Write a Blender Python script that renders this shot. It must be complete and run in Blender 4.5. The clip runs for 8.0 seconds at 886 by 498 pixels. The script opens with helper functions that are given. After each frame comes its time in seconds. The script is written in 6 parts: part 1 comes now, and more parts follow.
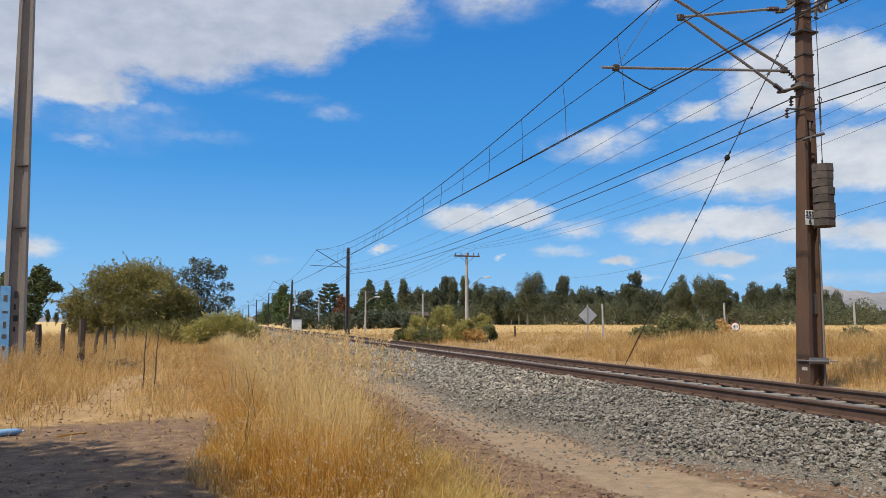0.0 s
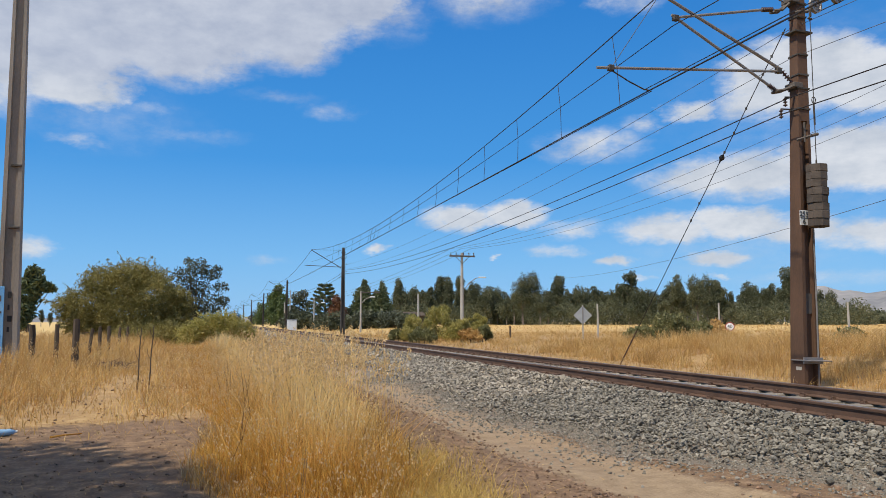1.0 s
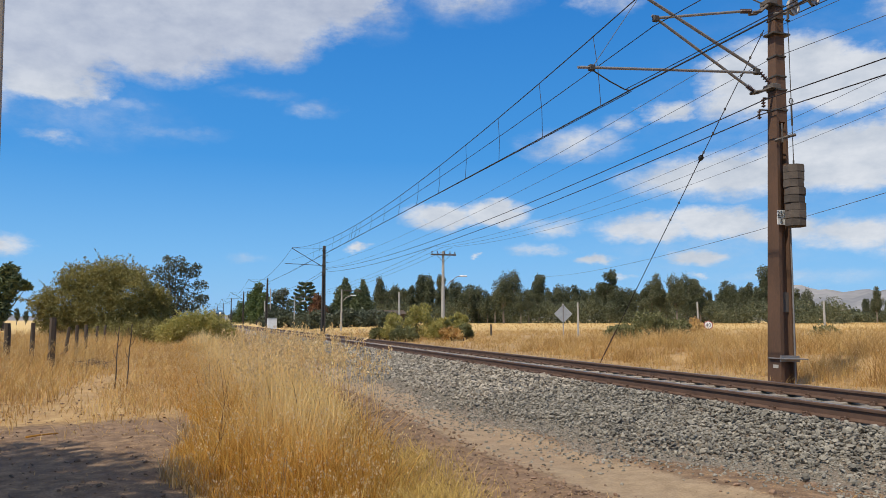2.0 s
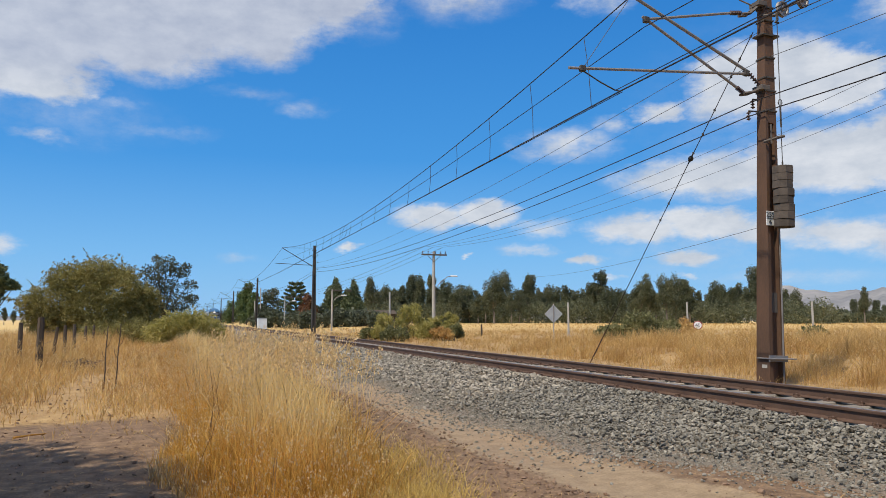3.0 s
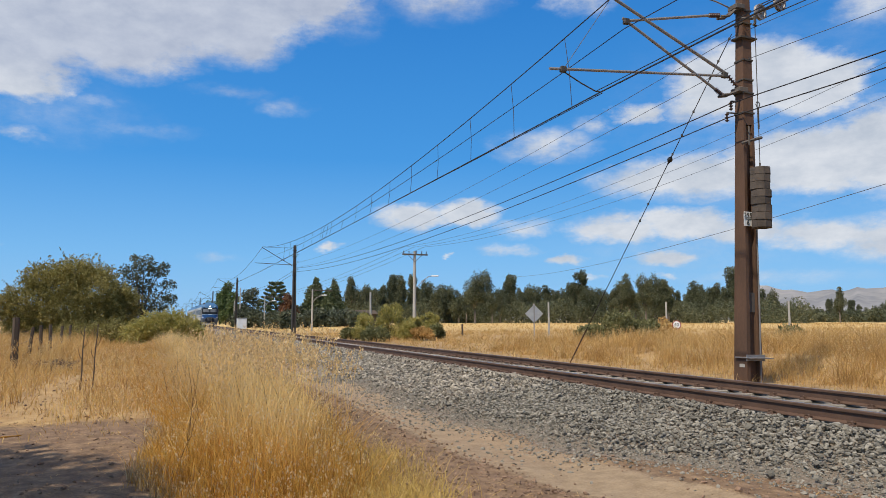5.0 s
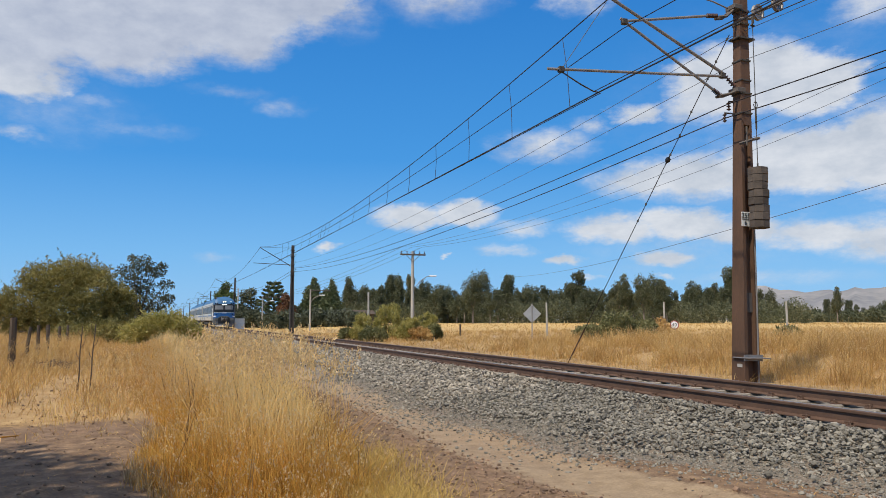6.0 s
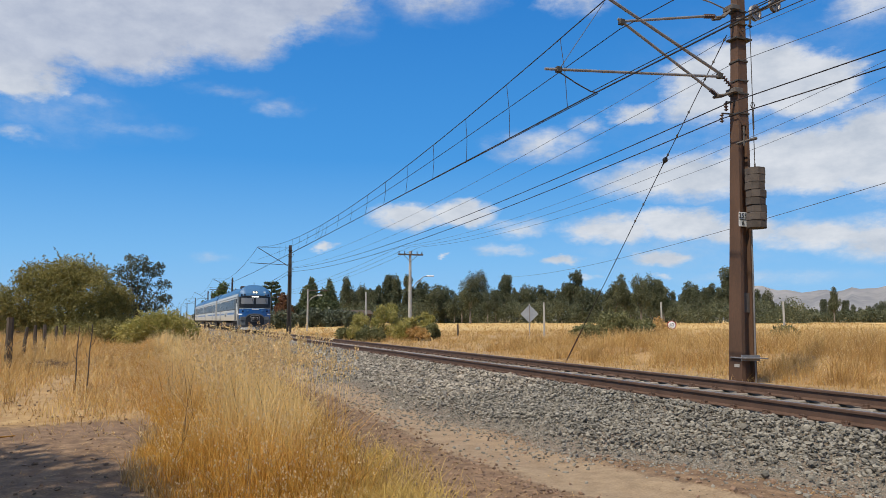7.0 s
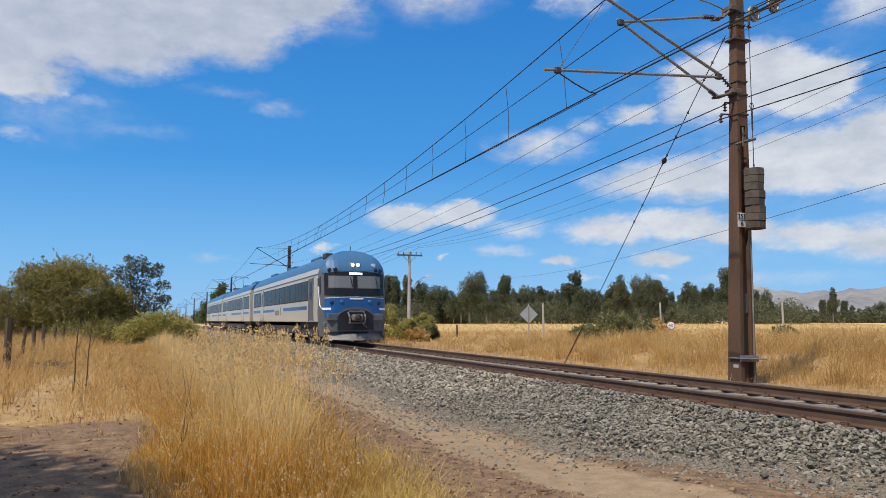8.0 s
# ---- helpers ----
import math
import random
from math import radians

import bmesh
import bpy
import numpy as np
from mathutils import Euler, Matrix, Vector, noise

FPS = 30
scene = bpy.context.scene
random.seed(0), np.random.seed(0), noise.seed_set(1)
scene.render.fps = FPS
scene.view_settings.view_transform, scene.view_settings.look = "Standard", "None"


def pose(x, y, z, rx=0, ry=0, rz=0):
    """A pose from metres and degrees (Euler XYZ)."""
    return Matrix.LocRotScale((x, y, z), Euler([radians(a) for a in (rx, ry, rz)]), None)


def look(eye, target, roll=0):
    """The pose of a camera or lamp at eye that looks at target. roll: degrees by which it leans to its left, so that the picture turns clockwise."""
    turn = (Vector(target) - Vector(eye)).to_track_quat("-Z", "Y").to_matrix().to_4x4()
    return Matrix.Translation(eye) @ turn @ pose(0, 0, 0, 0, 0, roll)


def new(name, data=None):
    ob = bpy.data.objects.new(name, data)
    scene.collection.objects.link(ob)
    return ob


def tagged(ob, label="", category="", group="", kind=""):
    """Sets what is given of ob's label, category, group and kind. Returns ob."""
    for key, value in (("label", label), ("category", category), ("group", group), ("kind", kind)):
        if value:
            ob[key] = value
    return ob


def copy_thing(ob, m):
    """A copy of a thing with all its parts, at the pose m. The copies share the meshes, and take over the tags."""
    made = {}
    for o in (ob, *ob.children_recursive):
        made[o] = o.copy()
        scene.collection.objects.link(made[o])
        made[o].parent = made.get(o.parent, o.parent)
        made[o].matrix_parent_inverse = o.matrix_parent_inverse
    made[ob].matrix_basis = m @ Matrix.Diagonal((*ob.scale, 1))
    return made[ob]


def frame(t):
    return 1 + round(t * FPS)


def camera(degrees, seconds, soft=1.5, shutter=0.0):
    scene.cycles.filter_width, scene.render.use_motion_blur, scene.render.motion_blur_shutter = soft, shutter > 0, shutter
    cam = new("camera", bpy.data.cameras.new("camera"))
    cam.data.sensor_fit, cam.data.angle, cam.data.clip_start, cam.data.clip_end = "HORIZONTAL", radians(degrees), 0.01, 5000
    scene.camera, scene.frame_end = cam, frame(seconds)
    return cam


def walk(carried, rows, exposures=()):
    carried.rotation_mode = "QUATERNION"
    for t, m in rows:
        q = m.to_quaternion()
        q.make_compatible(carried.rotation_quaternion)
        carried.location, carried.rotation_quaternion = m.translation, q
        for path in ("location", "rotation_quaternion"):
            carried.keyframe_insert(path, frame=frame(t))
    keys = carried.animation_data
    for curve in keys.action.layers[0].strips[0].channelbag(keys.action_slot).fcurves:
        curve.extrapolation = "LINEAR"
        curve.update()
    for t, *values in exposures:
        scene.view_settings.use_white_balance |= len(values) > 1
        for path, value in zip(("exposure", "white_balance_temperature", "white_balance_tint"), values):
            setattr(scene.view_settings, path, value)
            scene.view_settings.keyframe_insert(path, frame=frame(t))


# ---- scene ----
cam = camera(60.58, 8.0, soft=0.6)
EYE_H = 1.45
# seconds, turn to the right of the track's direction, tilt, lean
PATH = [
    (0.0, 16.417, 5.478, 0.04), (0.5, 16.135, 5.469, 0.04), (1.0, 16.777, 5.480, 0.0), (1.5, 17.669, 5.416, 0.0),
    (3.0, 18.911, 5.370, 0.04), (3.5, 19.509, 5.386, 0.05), (4.0, 20.013, 5.374, 0.012), (4.5, 20.243, 5.360, 0.0),
    (6.0, 20.508, 5.366, 0.003), (6.5, 20.607, 5.360, 0.005), (7.0, 20.695, 5.366, 0.015), (7.5, 20.752, 5.400, 0.015),
    (8.0, 20.760, 5.411, 0.0)]
walk(cam, [(t, pose(0, 0, EYE_H, 90 + p, 0, -y) @ pose(0, 0, 0, 0, 0, r)) for t, y, p, r in PATH], exposures=[(0.0, 0.0), (8.0, 0.0)])

# the line: track along +y, axis at TX, rail head at RAIL_Z
TX, GAUGE, RAIL_Z = 8.373, 1.746, 0.43
MAST_X, MAST_Y, SPAN = 11.82, 13.1, 60.0

# ---- sky and sun ----
SUN_FROM = Vector((-0.62, -0.30, 1.0)).normalized()
world = bpy.data.worlds.new("sky")
scene.world = world
world.use_nodes = True


class Graph:
    """Short spelling for node trees."""

    def __init__(self, tree):
        self.t = tree
        tree.nodes.clear()

    def n(self, kind, **sets):
        node = self.t.nodes.new(kind)
        for k, v in sets.items():
            if k in node.inputs:
                node.inputs[k].default_value = v
        return node

    def l(self, a, b):
        self.t.links.new(a, b)

    def math(self, op, a, b=0.0, clamp=False):
        node = self.t.nodes.new("ShaderNodeMath")
        node.operation, node.use_clamp = op, clamp
        for i, v in enumerate((a, b)):
            if isinstance(v, (int, float)):
                node.inputs[i].default_value = v
            else:
                self.l(v, node.inputs[i])
        return node.outputs[0]

    def vec(self, op, a, b):
        node = self.t.nodes.new("ShaderNodeVectorMath")
        node.operation = op
        for i, v in enumerate((a, b)):
            if isinstance(v, (tuple, list)):
                node.inputs[i].default_value = v
            elif v is not None:
                self.l(v, node.inputs[i])
        return node

    def noise(self, vector, scale, detail=3.0, rough=0.55):
        node = self.n("ShaderNodeTexNoise", Scale=scale, Detail=detail, Roughness=rough)
        if vector is not None:
            self.l(vector, node.inputs["Vector"])
        return node

    def ramp(self, value, *stops):
        node = self.t.nodes.new("ShaderNodeValToRGB")
        el = node.color_ramp.elements
        while len(el) < len(stops):
            el.new(0.5)
        for e, (pos, col) in zip(el, stops):
            e.position, e.color = pos, (*col, 1) if len(col) == 3 else col
        self.l(value, node.inputs[0])
        return node.outputs[0]

    def mix(self, fac, a, b, blend="MIX"):
        node = self.t.nodes.new("ShaderNodeMix")
        node.data_type, node.blend_type = "RGBA", blend
        for sock, v in ((node.inputs[0], fac), (node.inputs[6], a), (node.inputs[7], b)):
            if isinstance(v, (int, float)):
                sock.default_value = v
            elif isinstance(v, tuple):
                sock.default_value = (*v, 1) if len(v) == 3 else v
            else:
                self.l(v, sock)
        return node.outputs[2]


def smooth_range(g, value, lo, hi):
    node = g.t.nodes.new("ShaderNodeMapRange")
    node.interpolation_type = "SMOOTHSTEP"
    g.l(value, node.inputs[0])
    node.inputs[1].default_value, node.inputs[2].default_value = lo, hi
    return node.outputs[0]


# clouds: azimuth, elevation, half width, half height (degrees), thickness; last row unseen
CLOUDS = [
    (-12.0, 21.0, 9.0, 6.0, 1.7), (-3.6, 21.8, 8.0, 5.2, 1.7), (4.2, 23.0, 6.4, 4.7, 1.7), (9.8, 24.3, 4.6, 3.6, 1.3), (-10.0, 16.0, 4.4, 1.8, 1.1), (-16.0, 15.5, 6.0, 2.6, 0.8), (-1.5, 17.9, 4.5, 1.2, 0.6),
    (13.2, 22.6, 3.2, 2.4, 0.36), (20.2, 24.2, 6.0, 2.6, 0.5), (-4.9, 14.8, 2.9, 0.8, 0.24), (8.0, 15.6, 3.0, 0.8, 0.30), (4.2, 16.4, 4.0, 0.6, 0.22), (-1.8, 13.3, 5.4, 0.8, 0.2), (-9.5, 12.3, 2.4, 0.7, 0.34), (-12.2, 5.0, 2.3, 1.05, 0.65), (3.6, 4.6, 2.4, 0.5, 0.22),
    (42.6, 16.8, 5.6, 2.9, 1.5), (47.0, 15.8, 4.0, 2.3, 1.4), (39.5, 15.6, 3.6, 1.8, 0.8), (35.2, 15.0, 2.0, 1.0, 0.75), (28.2, 13.0, 4.4, 1.5, 0.5), (31.8, 14.2, 1.8, 0.8, 0.4),
    (38.6, 10.3, 7.4, 2.0, 1.0), (46.6, 10.8, 6.6, 2.4, 1.4), (52.5, 11.2, 5.5, 3.4, 1.4), (33.4, 6.7, 4.0, 1.25, 0.9), (38.2, 7.0, 4.2, 1.25, 1.0), (42.2, 6.3, 4.0, 1.2, 0.85), (46.8, 5.8, 5.0, 1.4, 0.75), (51.2, 5.6, 4.5, 1.9, 0.8),
    (29.5, 4.5, 1.7, 0.45, 0.7), (36.9, 4.5, 2.8, 0.75, 0.75), (25.4, 5.4, 2.6, 0.6, 0.45), (18.4, 7.75, 3.4, 1.1, 1.0), (21.9, 7.9, 3.0, 1.1, 1.0), (26.4, 6.9, 3.0, 0.8, 0.5), (11.6, 5.4, 1.2, 0.4, 0.7), (20.6, 5.0, 0.7, 0.25, 0.5), (31.0, 3.4, 1.1, 0.3, 0.45), (37.2, 3.2, 0.9, 0.25, 0.45),
    (51.2, 20.6, 3.6, 2.2, 0.5), (31.2, 23.8, 3.4, 1.8, 0.6), (44.0, 3.0, 9.0, 0.8, 0.25), (45.0, 13.0, 15.0, 11.0, 0.2), (38.0, 5.0, 12.0, 3.0, 0.2), (-8.0, 14.0, 9.0, 3.0, 0.2),
    # out of view, added overhead and behind to whiten the fill light
    (20, 62, 80, 16, 1.0), (-60, 72, 90, 14, 1.0), (150, 74, 80, 12, 1.0), (35, 44, 22, 9, 0.9), (-10, 44, 16, 8, 0.9), (-150, 38, 26, 10, 1.0), (130, 55, 45, 16, 1.0), (-100, 52, 40, 15, 1.0), (-35, 40, 16, 7, 0.8), (80, 42, 18, 8, 0.9), (-170, 60, 40, 14, 1.0), (-30, 14, 10, 4, 0.9), (75, 20, 14, 7, 1.0), (110, 35, 20, 10, 1.0), (-60, 30, 18, 9, 1.0), (160, 30, 25, 10, 1.0), (-120, 25, 22, 9, 1.0)]


def make_sky():
    g = Graph(world.node_tree)
    out = g.n("ShaderNodeOutputWorld")
    sky = g.n("ShaderNodeTexSky")
    sky.sky_type, sky.sun_disc = "NISHITA", False
    sky.sun_elevation = math.asin(SUN_FROM.z)
    sky.sun_rotation = math.atan2(SUN_FROM.x, SUN_FROM.y)
    sky.air_density, sky.dust_density, sky.ozone_density = 1.0, 0.3, 3.0
    tint = g.n("ShaderNodeHueSaturation", Saturation=1.22, Value=1.0, Hue=0.497)
    g.l(sky.outputs[0], tint.inputs["Color"])
    where = g.n("ShaderNodeTexCoord")
    sep = g.n("ShaderNodeSeparateXYZ")
    g.l(where.outputs["Generated"], sep.inputs[0])
    deg = 180 / math.pi
    az = g.math("MULTIPLY", g.math("ARCTAN2", sep.outputs[0], sep.outputs[1]), deg)
    el = g.math("MULTIPLY", g.math("ARCSINE", sep.outputs[2]), deg)
    place = g.n("ShaderNodeCombineXYZ")
    g.l(az, place.inputs[0]), g.l(el, place.inputs[1])
    flat = g.vec("MULTIPLY", place.outputs[0], (0.55, 1.0, 1.0)).outputs[0]
    warp = g.noise(flat, 0.42, 4.0, 0.55)
    shift = g.vec("SUBTRACT", warp.outputs["Color"], (0.5, 0.5, 0.5)).outputs[0]
    moved = g.vec("ADD", place.outputs[0], g.vec("MULTIPLY", shift, (3.2, 1.5, 0)).outputs[0]).outputs[0]
    curl = g.vec("SUBTRACT", g.noise(flat, 1.7, 5.0, 0.6).outputs["Color"], (0.5, 0.5, 0.5)).outputs[0]
    moved = g.vec("ADD", moved, g.vec("MULTIPLY", curl, (2.2, 0.9, 0)).outputs[0]).outputs[0]
    total = None
    for a, e, w, h, k in CLOUDS:
        d = g.vec("MULTIPLY", g.vec("SUBTRACT", moved, (a, e, 0)).outputs[0], (1 / w, 1 / h, 0)).outputs[0]
        v = g.math("MULTIPLY", g.math("SUBTRACT", 1.15, g.vec("LENGTH", d, None).outputs["Value"], True), k)
        total = v if total is None else g.math("MAXIMUM", total, v)
    fine = g.noise(flat, 0.75, 9.0, 0.66)
    puff = g.math("MULTIPLY", g.math("SUBTRACT", fine.outputs["Fac"], 0.48), 1.0)
    lump = g.math("ADD", total, g.math("MULTIPLY", puff, g.math("MULTIPLY", total, 2.2, True)))
    cover = smooth_range(g, lump, 0.02, 0.70)
    shade = g.noise(g.vec("ADD", flat, (3.1, 0.5, 0)).outputs[0], 0.5, 5.0, 0.6)
    bright = g.ramp(shade.outputs["Fac"], (0.3, (0.62, 0.68, 0.77)), (0.62, (0.86, 0.89, 0.94)))
    # the high bank is seen from beneath, on its shaded side
    under = g.math("MULTIPLY", smooth_range(g, el, 14.0, 18.0), smooth_range(g, az, 30.0, 12.0))
    white = g.mix(under, bright, g.ramp(shade.outputs["Fac"], (0.3, (0.50, 0.56, 0.70)), (0.65, (0.68, 0.73, 0.84))))
    b1, b2 = g.n("ShaderNodeBackground", Strength=0.105), g.n("ShaderNodeBackground", Strength=0.85)
    # clear-air gradient: paler towards the horizon
    up = g.math("DIVIDE", el, 60.0, True)
    air = g.ramp(up, (0.0, (0.27, 0.57, 0.93)), (0.08, (0.18, 0.49, 0.91)), (0.2, (0.058, 0.325, 0.80)), (0.42, (0.024, 0.212, 0.65)), (1.0, (0.022, 0.145, 0.48)))
    strong = g.vec("MULTIPLY", air, (9.3, 9.3, 9.3)).outputs[0]
    blue = g.mix(0.88, tint.outputs[0], strong)
    g.l(blue, b1.inputs[0]), g.l(white, b2.inputs[0])
    both = g.n("ShaderNodeMixShader")
    g.l(g.math("MULTIPLY", cover, 0.94), both.inputs[0]), g.l(b1.outputs[0], both.inputs[1]), g.l(b2.outputs[0], both.inputs[2])
    g.l(both.outputs[0], out.inputs[0])


make_sky()
sun = new("sun", bpy.data.lights.new("sun", "SUN"))
sun.data.energy, sun.data.angle, sun.data.color = 4.7, radians(0.6), (1.0, 0.92, 0.78)
sun.matrix_world = look(SUN_FROM * 50, (0, 0, 0))


# ---- materials ----
def surface(name, dark, light, rough=0.8, big=1.5, small=25.0, bump=0.3, metal=0.0, spread=0.5, per="", stretch=(1, 1, 1), lightness=0.25):
    """A rough or smooth surface with variation at two scales. per: 'object' or 'island' varies whole pieces."""
    m = bpy.data.materials.new(name)
    m.use_nodes = True
    g = Graph(m.node_tree)
    out, sh = g.n("ShaderNodeOutputMaterial"), g.n("ShaderNodeBsdfPrincipled", Metallic=metal)
    where = g.vec("MULTIPLY", g.n("ShaderNodeTexCoord").outputs["Object"], stretch).outputs[0]
    a, b = g.noise(where, big, 4.0), g.noise(where, small, 3.0)
    f = g.math("ADD", g.math("MULTIPLY", a.outputs["Fac"], 0.65), g.math("MULTIPLY", b.outputs["Fac"], 0.35))
    lo, hi = 0.5 - spread / 2, 0.5 + spread / 2
    col = g.ramp(f, (max(lo, 0.0), dark), (min(hi, 1.0), light))
    if per:
        info = g.n("ShaderNodeObjectInfo").outputs["Random"] if per == "object" else g.n("ShaderNodeNewGeometry").outputs["Random Per Island"]
        v = g.math("ADD", g.math("MULTIPLY", info, 2 * lightness), 1 - lightness)
        hs = g.n("ShaderNodeHueSaturation")
        g.l(col, hs.inputs["Color"]), g.l(v, hs.inputs["Value"])
        col = hs.outputs[0]
    g.l(col, sh.inputs["Base Color"])
    g.l(g.math("ADD", g.math("MULTIPLY", b.outputs["Fac"], 0.2), rough - 0.1, True), sh.inputs["Roughness"])
    if bump:
        bp = g.n("ShaderNodeBump", Strength=bump, Distance=0.02)
        g.l(f, bp.inputs["Height"]), g.l(bp.outputs[0], sh.inputs["Normal"])
    g.l(sh.outputs[0], out.inputs[0])
    return m


def leafy(name, *stops, through_light=0.35, rough=0.6, patch=0.15, pale_top=None):
    """Leaves or dry blades: each piece takes its own colour, patches vary, some light passes through."""
    m = bpy.data.materials.new(name)
    m.use_nodes = True
    g = Graph(m.node_tree)
    out, sh, tr, mx = g.n("ShaderNodeOutputMaterial"), g.n("ShaderNodeBsdfPrincipled", Roughness=rough), g.n("ShaderNodeBsdfTranslucent"), g.n("ShaderNodeMixShader", Fac=through_light)
    geo = g.n("ShaderNodeNewGeometry")
    spot = g.noise(geo.outputs["Position"], patch, 3.0)
    f = g.math("ADD", g.math("MULTIPLY", geo.outputs["Random Per Island"], 0.6), g.math("MULTIPLY", g.math("SUBTRACT", spot.outputs["Fac"], 0.3), 1.0), True)
    col = g.ramp(f, *[(i / (len(stops) - 1), c) for i, c in enumerate(stops)])
    if pale_top:
        # tips paler than the stalks; the darker foot also stands in for shade
        zed = g.n("ShaderNodeSeparateXYZ")
        g.l(geo.outputs["Position"], zed.inputs[0])
        col = g.mix(g.math("MULTIPLY", smooth_range(g, zed.outputs[2], 0.18, 0.78), 0.92), col, pale_top)
    g.l(col, sh.inputs["Base Color"]), g.l(col, tr.inputs["Color"])
    g.l(sh.outputs[0], mx.inputs[1]), g.l(tr.outputs[0], mx.inputs[2]), g.l(mx.outputs[0], out.inputs[0])
    return m


def plain(name, col, rough=0.5, metal=0.0, glow=0.0, coat=0.0, shine=0.5):
    m = bpy.data.materials.new(name)
    m.use_nodes = True
    g = Graph(m.node_tree)
    out, sh = g.n("ShaderNodeOutputMaterial"), g.n("ShaderNodeBsdfPrincipled", Metallic=metal)
    sh.inputs["Coat Weight"].default_value, sh.inputs["Specular IOR Level"].default_value = coat, shine
    a = g.noise(g.n("ShaderNodeTexCoord").outputs["Object"], 2.3, 5.0)
    c = g.mix(a.outputs["Fac"], tuple(v * 0.86 for v in col), tuple(min(v * 1.12, 1) for v in col))
    g.l(c, sh.inputs["Base Color"])
    g.l(g.math("ADD", g.math("MULTIPLY", a.outputs["Fac"], 0.18), rough - 0.09, True), sh.inputs["Roughness"])
    if glow:
        sh.inputs["Emission Color"].default_value, sh.inputs["Emission Strength"].default_value = (*col, 1), glow
    g.l(sh.outputs[0], out.inputs[0])
    return m


M_RUST = surface("weathered_rail_steel", (0.058, 0.031, 0.02), (0.14, 0.08, 0.052), 0.7, 3, 60, 0.25, 0.1)
M_RAILTOP = surface("worn_rail_head", (0.10, 0.07, 0.06), (0.22, 0.17, 0.15), 0.35, 3, 60, 0.1, 0.7)
M_SLEEPER = surface("sleeper_concrete", (0.15, 0.125, 0.10), (0.31, 0.27, 0.225), 0.9, 4, 70, 0.3, per="object", lightness=0.15)
M_STONE = surface("ballast_stone", (0.11, 0.097, 0.075), (0.28, 0.252, 0.205), 0.9, 6, 90, 0.4, per="island", lightness=0.46)
M_DUSTY = surface("dusty_ballast_stone", (0.145, 0.125, 0.096), (0.37, 0.325, 0.26), 0.9, 6, 90, 0.4, per="island", lightness=0.45)
M_PEBBLE = surface("brown_pebble", (0.115, 0.066, 0.04), (0.29, 0.19, 0.125), 0.95, 6, 90, 0.4, per="island", lightness=0.4)
M_MAST = surface("rusty_mast_steel", (0.046, 0.024, 0.013), (0.165, 0.087, 0.049), 0.75, 1.6, 35, 0.35, 0.15, 0.55, stretch=(1, 1, 0.35))
M_MASTGREY = surface("grey_patched_mast", (0.055, 0.045, 0.038), (0.15, 0.125, 0.105), 0.8, 2, 40, 0.3, stretch=(1, 1, 0.4))
M_GALV = surface("weathered_galvanised_tube", (0.17, 0.155, 0.145), (0.32, 0.30, 0.285), 0.55, 3, 14, 0.03, 0.4)
M_IRON = surface("dark_iron_fitting", (0.03, 0.026, 0.022), (0.1, 0.085, 0.07), 0.7, 6, 60, 0.2, 0.3)
M_WIRE = surface("dull_copper_wire", (0.02, 0.017, 0.017), (0.05, 0.042, 0.04), 0.6, 3, 30, 0.0, 0.4)
M_WIREGREY = surface("dull_aluminium_wire", (0.07, 0.075, 0.085), (0.14, 0.145, 0.16), 0.6, 3, 30, 0.0, 0.3)
M_CERAMIC = plain("brown_porcelain", (0.06, 0.028, 0.018), 0.3)
M_WEIGHT = surface("tension_weight_concrete", (0.034, 0.026, 0.02), (0.115, 0.09, 0.072), 0.9, 5, 50, 0.5, per="object", lightness=0.2)
M_POLE = surface("weathered_concrete_pole", (0.15, 0.125, 0.1), (0.36, 0.31, 0.26), 0.9, 1.2, 30, 0.4, stretch=(1, 1, 0.3))
M_UTIL = surface("pale_concrete_pole", (0.26, 0.24, 0.21), (0.5, 0.47, 0.42), 0.9, 1.5, 30, 0.3)
M_WOOD = surface("grey_fence_wood", (0.035, 0.025, 0.017), (0.12, 0.088, 0.062), 0.95, 3, 40, 0.5, stretch=(1, 1, 0.2))
M_WHITE = surface("white_sign_paint", (0.62, 0.62, 0.6), (0.84, 0.84, 0.82), 0.5, 3, 40, 0.05)
M_SIGNBACK = surface("bare_aluminium_sign", (0.25, 0.27, 0.28), (0.42, 0.44, 0.45), 0.55, 3, 40, 0.05, 0.35)
M_BLACK = plain("black_paint", (0.012, 0.012, 0.013), 0.5)
M_RED = plain("red_sign_paint", (0.32, 0.03, 0.028), 0.5)
M_BLUEPAINT = surface("faded_blue_paint", (0.07, 0.27, 0.55), (0.24, 0.48, 0.70), 0.8, 5, 30, 0.1)
M_BARK = surface("tree_bark", (0.055, 0.038, 0.026), (0.17, 0.13, 0.1), 0.95, 3, 25, 0.6, stretch=(1, 1, 0.25))
M_PALEBARK = surface("pale_eucalyptus_bark", (0.11, 0.085, 0.066), (0.3, 0.25, 0.2), 0.9, 1.5, 20, 0.4, stretch=(1, 1, 0.2))
M_EUC = leafy("eucalyptus_leaves", (0.034, 0.043, 0.022), (0.077, 0.088, 0.042), (0.14, 0.143, 0.07), (0.22, 0.205, 0.108), through_light=0.35, patch=0.12)
M_CONIFER = leafy("dark_conifer_leaves", (0.04, 0.06, 0.025), (0.085, 0.108, 0.043), (0.155, 0.17, 0.072), through_light=0.15, patch=0.2)
M_ACACIA = leafy("acacia_leaves", (0.095, 0.085, 0.023), (0.185, 0.163, 0.044), (0.30, 0.255, 0.076), (0.46, 0.39, 0.135), through_light=0.35, patch=0.4)
